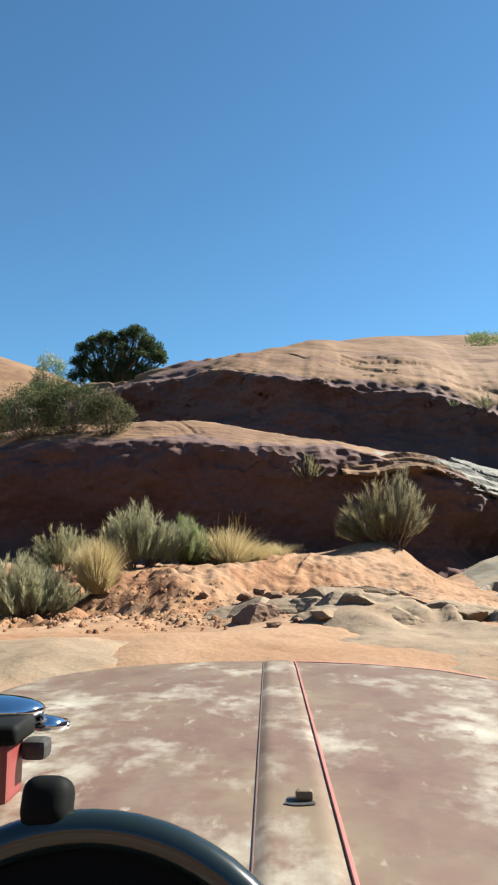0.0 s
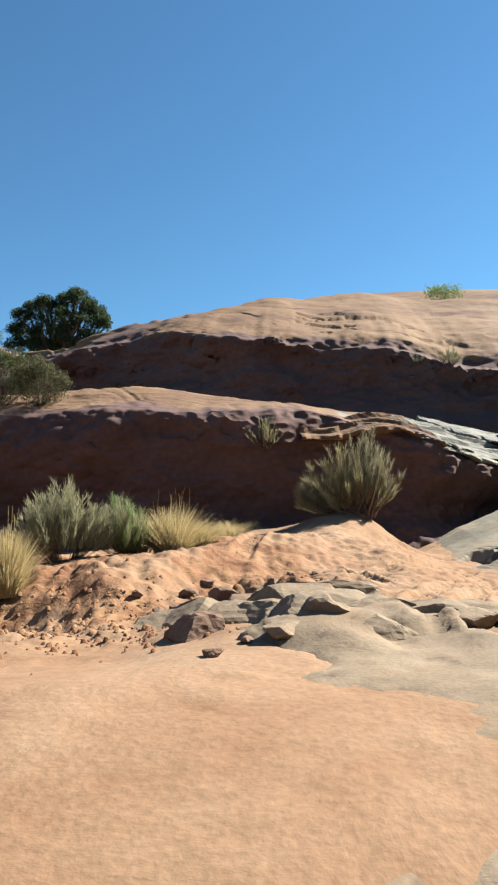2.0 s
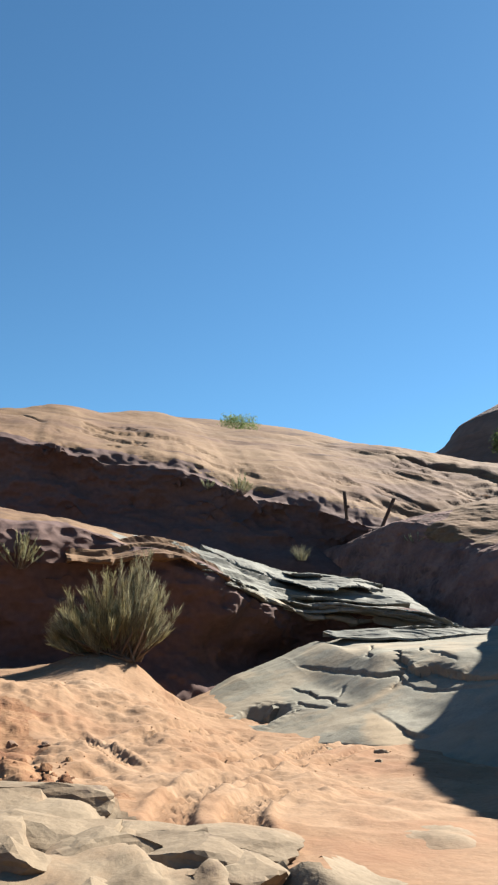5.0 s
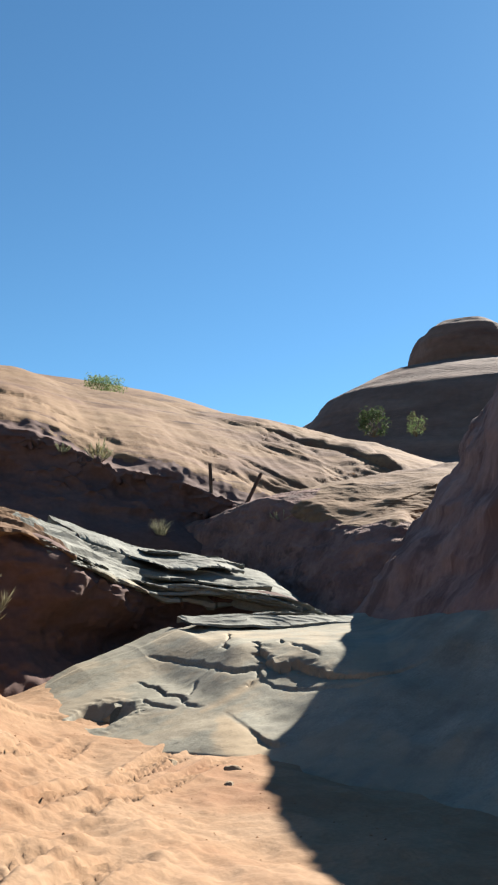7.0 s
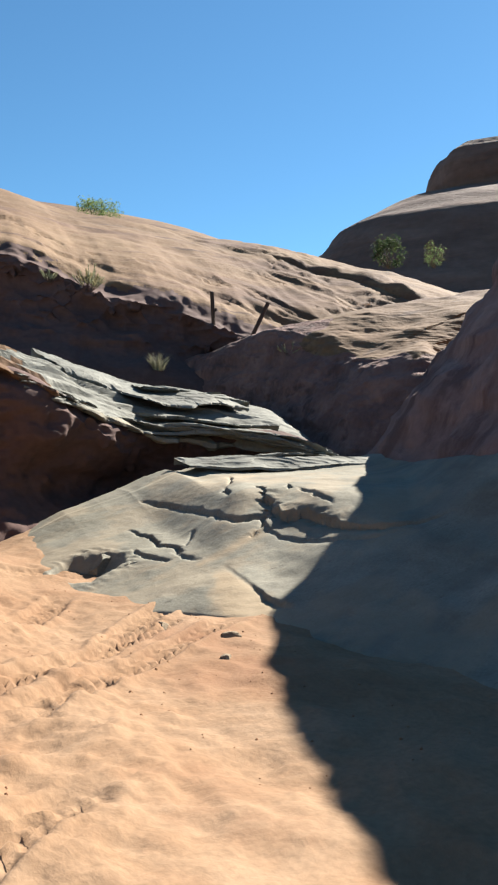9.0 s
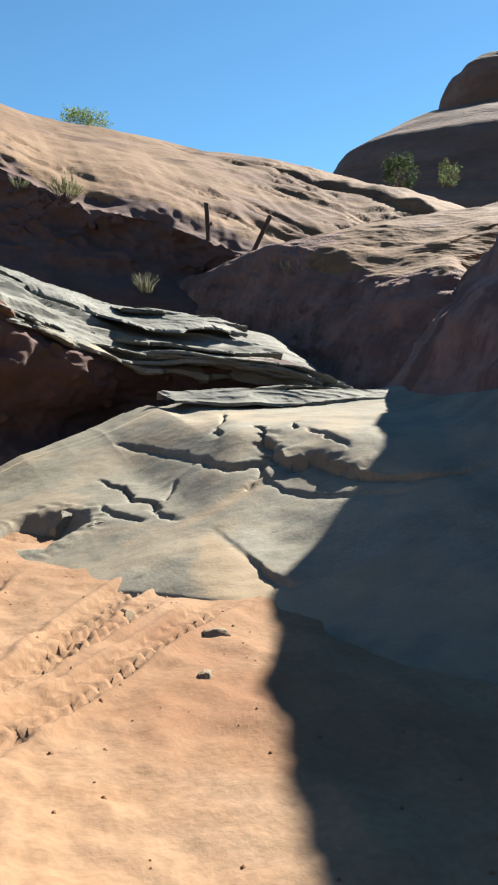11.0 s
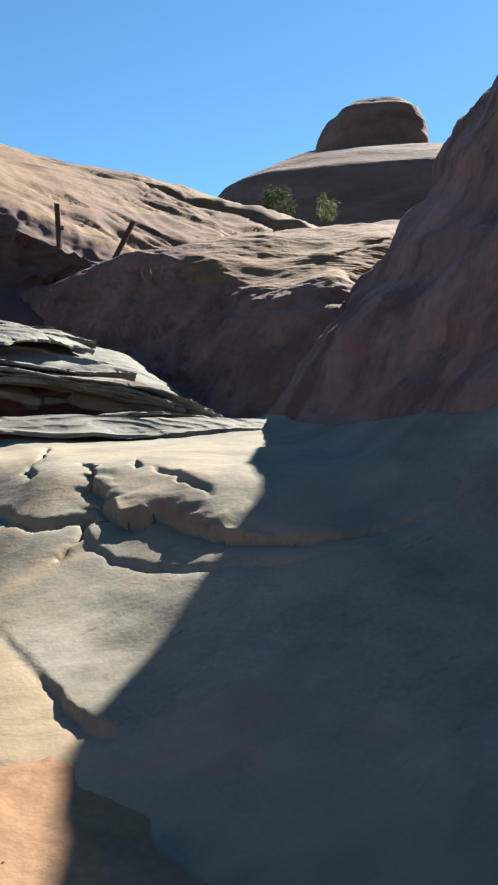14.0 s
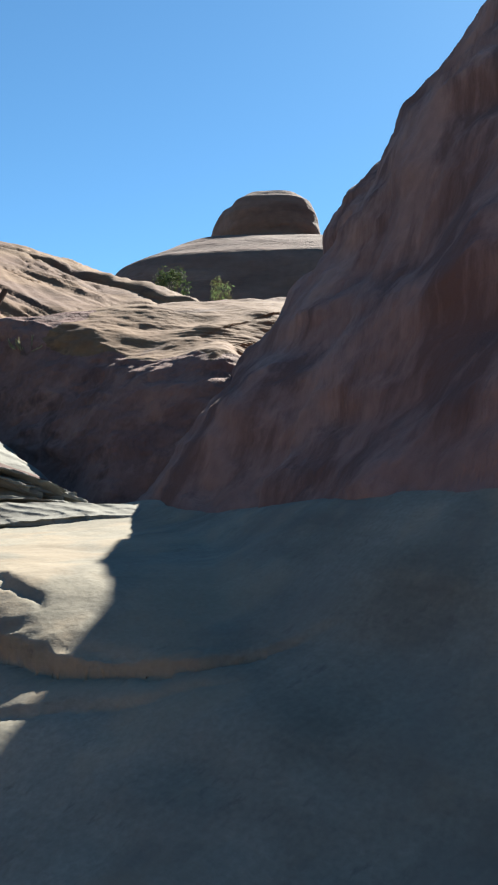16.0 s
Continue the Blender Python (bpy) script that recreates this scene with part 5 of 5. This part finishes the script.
BLOCKS = [(5.5, 16.75, 0.98, 0.34, 0.2, 0.5), (5.75, 16.25, 1.0, 0.3, 0.17, 1.4), (5.95, 16.05, 1.02, 0.26, 0.13, 2.2), (5.3, 17.1, 0.97, 0.3, 0.18, 3.0)]
for k, (x, y, z, w, h, yaw) in enumerate(BLOCKS):
    block = rock(x, y, (w, w * 0.8), h, 160 + k, GREY_ROCK, "broken grey block wedged in the slab", ("slab",), yaw=yaw)
    block.location.z = z - 0.12

# crumbs of earth below the bank and pebbles on the sand
rng = random.Random(77)
crumbs = Quads()
for k in range(2200):
    if k % 9:
        x, y, r = rng.uniform(-5, 1.6), rng.gauss(9.6, 0.7), 0.012 + 0.03 * rng.random() ** 3
    else:
        x, y, r = rng.uniform(0.5, 6), rng.uniform(10, 17), 0.005 + 0.009 * rng.random() ** 2
    p = Vector((x, y, rest(x, y, "ground") + r * 0.3))
    n = len(crumbs.v)
    crumbs.v += [tuple(p + Vector(c) * r * rng.uniform(0.7, 1.2)) for c in ((-1, -0.8, -0.5), (1, -0.9, -0.5), (0.9, 1, -0.5), (-1, 0.9, -0.5), (-0.5, -0.5, 0.6), (0.6, -0.4, 0.5), (0.4, 0.6, 0.7), (-0.6, 0.5, 0.5))]
    crumbs.f += [tuple(n + i for i in f) for f in ((0, 1, 5, 4), (1, 2, 6, 5), (2, 3, 7, 6), (3, 0, 4, 7), (4, 5, 6, 7))]
tagged(part("pebbles", crumbs.data(), RED_EARTH, None), "scattered red-brown clods and pebbles on sand", "pebbles", kind="stuff")


# ---- the red truck ----
HOOD_FRONT, DROP = 2.6, 0.297          # how far before the eye the hood ends, how far below it lies


def paint(name):
    """Sun-bleached red-brown paint, chalked white where it is worn."""
    m = material(name, [(0.14, 0.075, 0.05), (0.19, 0.125, 0.086), (0.25, 0.19, 0.14)], 3.0, (1, 0.6, 1), 0.46, 0.05, 60.0, patches=[((0.23, 0.175, 0.11), (1.0, 0.6, 1), 2.6, 0.44, 0.60), ((0.52, 0.50, 0.40), (1.0, 0.6, 1), 3.4, 0.50, 0.66), ((0.165, 0.088, 0.06), (1.0, 0.5, 1), 2.2, 0.54, 0.70), ((0.19, 0.12, 0.08), (1, 0.7, 1), 16.0, 0.50, 0.62), ((0.42, 0.38, 0.30), (1, 0.35, 1), 24.0, 0.61, 0.72)], relief=0.004, value=0.64)
    m.node_tree.nodes["Principled BSDF"].inputs["Specular IOR Level"].default_value = 0.5
    return m


HOOD_PAINT = paint("bleached_red_paint")
RED_PAINT = plain("red_paint", (0.17, 0.035, 0.033), 0.45)
PINK_LINE = plain("worn_red_line", (0.29, 0.11, 0.092), 0.6)
BLACK = plain("black_rubber", (0.004, 0.005, 0.005), 0.7)
BLACK.node_tree.nodes["Principled BSDF"].inputs["Specular IOR Level"].default_value = 0.1
WHEEL_BLACK = plain("black_plastic_rim", (0.008, 0.014, 0.013), 0.22, coat=0.6)
CHROME = plain("chrome", (0.72, 0.75, 0.78), 0.08, 1.0)
SEAM = plain("rusty_seam", (0.07, 0.04, 0.03), 0.7)
DARK = plain("dark_metal", (0.02, 0.02, 0.02), 0.6)


def box(sx, sy, sz, at, bevel=0.01, segments=2):
    bm = bmesh.new()
    bmesh.ops.create_cube(bm, size=1, matrix=Matrix.Translation(at) @ Matrix.Diagonal((sx, sy, sz, 1)))
    bmesh.ops.bevel(bm, geom=bm.edges[:], offset=bevel, segments=segments, affect="EDGES", profile=0.6)
    return bm


seat = pose(0.0, 0.0, 1.7, 97.82, 0.30, 0.04)
ahead = (seat.to_3x3() @ Vector((0.025, -0.1543, -1))).normalized()
side = (seat.to_3x3() @ Vector((1, 0, 0))).normalized()
side = (side - ahead * side.dot(ahead)).normalized()
up = side.cross(ahead)
basis = Matrix((side, ahead, up)).transposed().to_4x4()
truck = empty("truck", (0, 0, 0), "old truck front with a bleached red-brown hood", "truck")
truck.matrix_world = Matrix.Translation(seat.translation - up * DROP) @ basis
# the truck's own axes: x to its right, y ahead, z up; zero is the hood's height below the eye


def hood_z(x, y):
    edge = smooth(y, HOOD_FRONT - 0.30, HOOD_FRONT)
    return -0.045 * x * x - 0.008 * edge ** 2 - 0.04 * smooth(np.abs(x), 0.62, 0.78) ** 2


hu, hv = np.meshgrid(np.linspace(-1, 1, 81), np.linspace(0.06, 1, 90))
hy = HOOD_FRONT * hv
half = 0.79 - 0.16 * smooth(hy, HOOD_FRONT - 0.55, HOOD_FRONT) ** 2
hx = hu * half
hy = hy - 0.34 * np.abs(hu) ** 3 * smooth(hv, 0.6, 1.0)
hz = hood_z(hx, hy)
hood = sheet("hood", hx, hy, hz, HOOD_PAINT)
hood.parent = truck
tagged(hood, "bleached red-brown hood panel chalked with white")


def along(width, height, y0, y1, x0, name, mat, label, taper=0.0):
    """A raised band that runs the length of the hood."""
    u, v = np.meshgrid(np.linspace(-1, 1, 13), np.linspace(0, 1, 60))
    y = y0 + (y1 - y0) * v
    x = x0 + u * width / 2 * (1 - taper * v)
    z = hood_z(x, y) + height * (1 - smooth(np.abs(u), 0.72, 1.0)) * (1 - smooth(y, y1 - 0.04, y1)) + 0.001
    ob = sheet(name, x, y, z, mat)
    ob.parent = truck
    return tagged(ob, label)


along(0.094, 0.007, 0.17, HOOD_FRONT - 0.005, 0.031, "centre_ridge", HOOD_PAINT, "raised centre ridge of worn paint")
along(0.006, 0.004, 0.17, HOOD_FRONT - 0.01, 0.081, "pinstripe", PINK_LINE, "worn red pinstripe")
along(0.0025, 0.001, 0.17, HOOD_FRONT - 0.01, -0.0175, "pinstripe", SEAM, "dark seam beside the ridge")
# the hole in the ridge
bm = bmesh.new()
bmesh.ops.create_circle(bm, cap_ends=True, segments=9, radius=0.02)
for k, v in enumerate(bm.verts):
    v.co *= 1 + 0.18 * math.sin(k * 2.4)
bmesh.ops.translate(bm, verts=bm.verts, vec=(0.037, 1.03, 0.0095))
part("ornament_hole", bm, DARK, truck, "ragged hole where an ornament stood")
bm = box(0.022, 0.018, 0.014, (0.043, 1.036, 0.015), 0.005, 2)
part("ornament_stub", bm, HOOD_PAINT, truck, "stub of a broken ornament")
# red edge at the hood's front
ru = np.linspace(0.12, 0.96, 40)
eu, ev = np.meshgrid(ru, np.linspace(0, 1, 4))
ex = eu * 0.63
ey = HOOD_FRONT - 0.34 * eu ** 3 - 0.025 + 0.02 * ev - 0.004 * np.sin(eu * 23)
edge_strip = sheet("front_edge", ex, ey, hood_z(ex, ey) + 0.003, PINK_LINE)
edge_strip.parent = truck
# hood latch on a red block
latch_x, latch_y = -0.405, 1.09
part("latch_block", box(0.14, 0.07, 0.075, (latch_x, latch_y, 0.03), 0.008), RED_PAINT, truck, "red painted latch block")
part("latch_cap", box(0.165, 0.09, 0.026, (latch_x, latch_y, 0.08), 0.008), BLACK, truck, "black rubber cap")
bm = bmesh.new()
bmesh.ops.create_uvsphere(bm, u_segments=24, v_segments=12, radius=1)
bmesh.ops.scale(bm, verts=bm.verts, vec=(0.075, 0.045, 0.02))
bmesh.ops.translate(bm, verts=bm.verts, vec=(latch_x + 0.015, latch_y + 0.06, 0.095))
part("latch_cover", bm, CHROME, truck, "chrome latch cover")
bm = bmesh.new()
bmesh.ops.create_cone(bm, cap_ends=True, segments=16, radius1=0.024, radius2=0.015, depth=0.05, matrix=Matrix.Translation((latch_x + 0.095, latch_y + 0.075, 0.072)) @ Euler((0, radians(100), radians(12))).to_matrix().to_4x4())
bmesh.ops.bevel(bm, geom=[e for e in bm.edges if len(e.link_faces) == 2 and max(len(f.verts) for f in e.link_faces) > 4], offset=0.005, segments=3, affect="EDGES")
bmesh.ops.scale(bm, verts=bm.verts, vec=(1, 1, 0.6), space=Matrix.Translation((0, 0, -0.072)))
part("latch_knob", bm, CHROME, truck, "chrome latch knob")
part("latch_foot", box(0.034, 0.04, 0.026, (latch_x + 0.088, latch_y + 0.03, 0.05), 0.008), DARK, truck)
# steering wheel, with a dark cone in place of the dashboard behind it
wheel_m = Matrix.Translation((-0.160, 0.675, -0.139)) @ Euler((radians(69.6), 0, 0)).to_matrix().to_4x4()
ring = Quads()
n_major, n_minor = 64, 14
for i in range(n_major):
    a = i * math.tau / n_major
    for k in range(n_minor):
        b = k * math.tau / n_minor
        r = 0.215 + 0.017 * math.cos(b)
        ring.v.append(tuple(wheel_m @ Vector((r * math.cos(a), r * math.sin(a), 0.017 * math.sin(b)))))
        ring.f.append((i * n_minor + k, ((i + 1) % n_major) * n_minor + k, ((i + 1) % n_major) * n_minor + (k + 1) % n_minor, i * n_minor + (k + 1) % n_minor))
part("steering_wheel", ring.data(), WHEEL_BLACK, truck, "glossy black steering wheel rim")
bm = bmesh.new()
bmesh.ops.create_cone(bm, cap_ends=True, segments=20, radius1=0.21, radius2=0.05, depth=0.06, matrix=wheel_m @ Euler((math.pi, 0, 0)).to_matrix().to_4x4() @ Matrix.Translation((0, 0, 0.035)))
part("wheel_backing", bm, BLACK, truck, "dark cone standing in for the dashboard behind the rim")
bm = box(0.046, 0.046, 0.04, (0, 0, 0), 0.019, 6)
bmesh.ops.transform(bm, verts=bm.verts, matrix=wheel_m @ Matrix.Translation((-0.042, 0.236, 0.0)))
part("spinner_knob", bm, BLACK, truck, "black knob on the wheel rim")
# what carries the hood: sides, nose and front wheels
for sx in (-1, 1):
    part("fender", box(0.10, 1.75, 0.46, (sx * 0.74, 1.62, -0.30), 0.05, 3), HOOD_PAINT, truck, "worn red-brown fender")
part("grille_panel", box(1.25, 0.06, 0.42, (0, HOOD_FRONT - 0.14, -0.28), 0.02), HOOD_PAINT, truck)
for sx in (-1, 1):
    wy = 2.05
    centre = truck.matrix_world @ Vector((sx * 0.72, wy, 0))
    floor_z = max(ground_height(centre.x, centre.y), rest(centre.x, centre.y, "ground"))
    drop = centre.z - floor_z - 0.36
    bm = bmesh.new()
    turn = Matrix.Translation((sx * 0.72, wy, -drop)) @ Euler((0, radians(90), 0)).to_matrix().to_4x4()
    bmesh.ops.create_cone(bm, cap_ends=True, segments=32, radius1=0.37, radius2=0.37, depth=0.24, matrix=turn)
    bmesh.ops.bevel(bm, geom=[e for e in bm.edges if len(e.link_faces) == 2 and max(len(f.verts) for f in e.link_faces) > 4], offset=0.04, segments=3, affect="EDGES")
    tyre = part("tyre", bm, BLACK, truck, "black off-road tyre")
    bm = bmesh.new()
    bmesh.ops.create_cone(bm, cap_ends=True, segments=24, radius1=0.2, radius2=0.17, depth=0.03, matrix=Matrix.Translation((sx * 0.13, 0, 0)) @ turn)
    part("rim", bm, DARK, tyre)
for ob in truck.children:
    if ob.name.split(".")[0] in ("latch_cover", "latch_knob", "latch_cap", "spinner_knob", "fender", "tyre"):
        ob.data.polygons.foreach_set("use_smooth", [True] * len(ob.data.polygons))
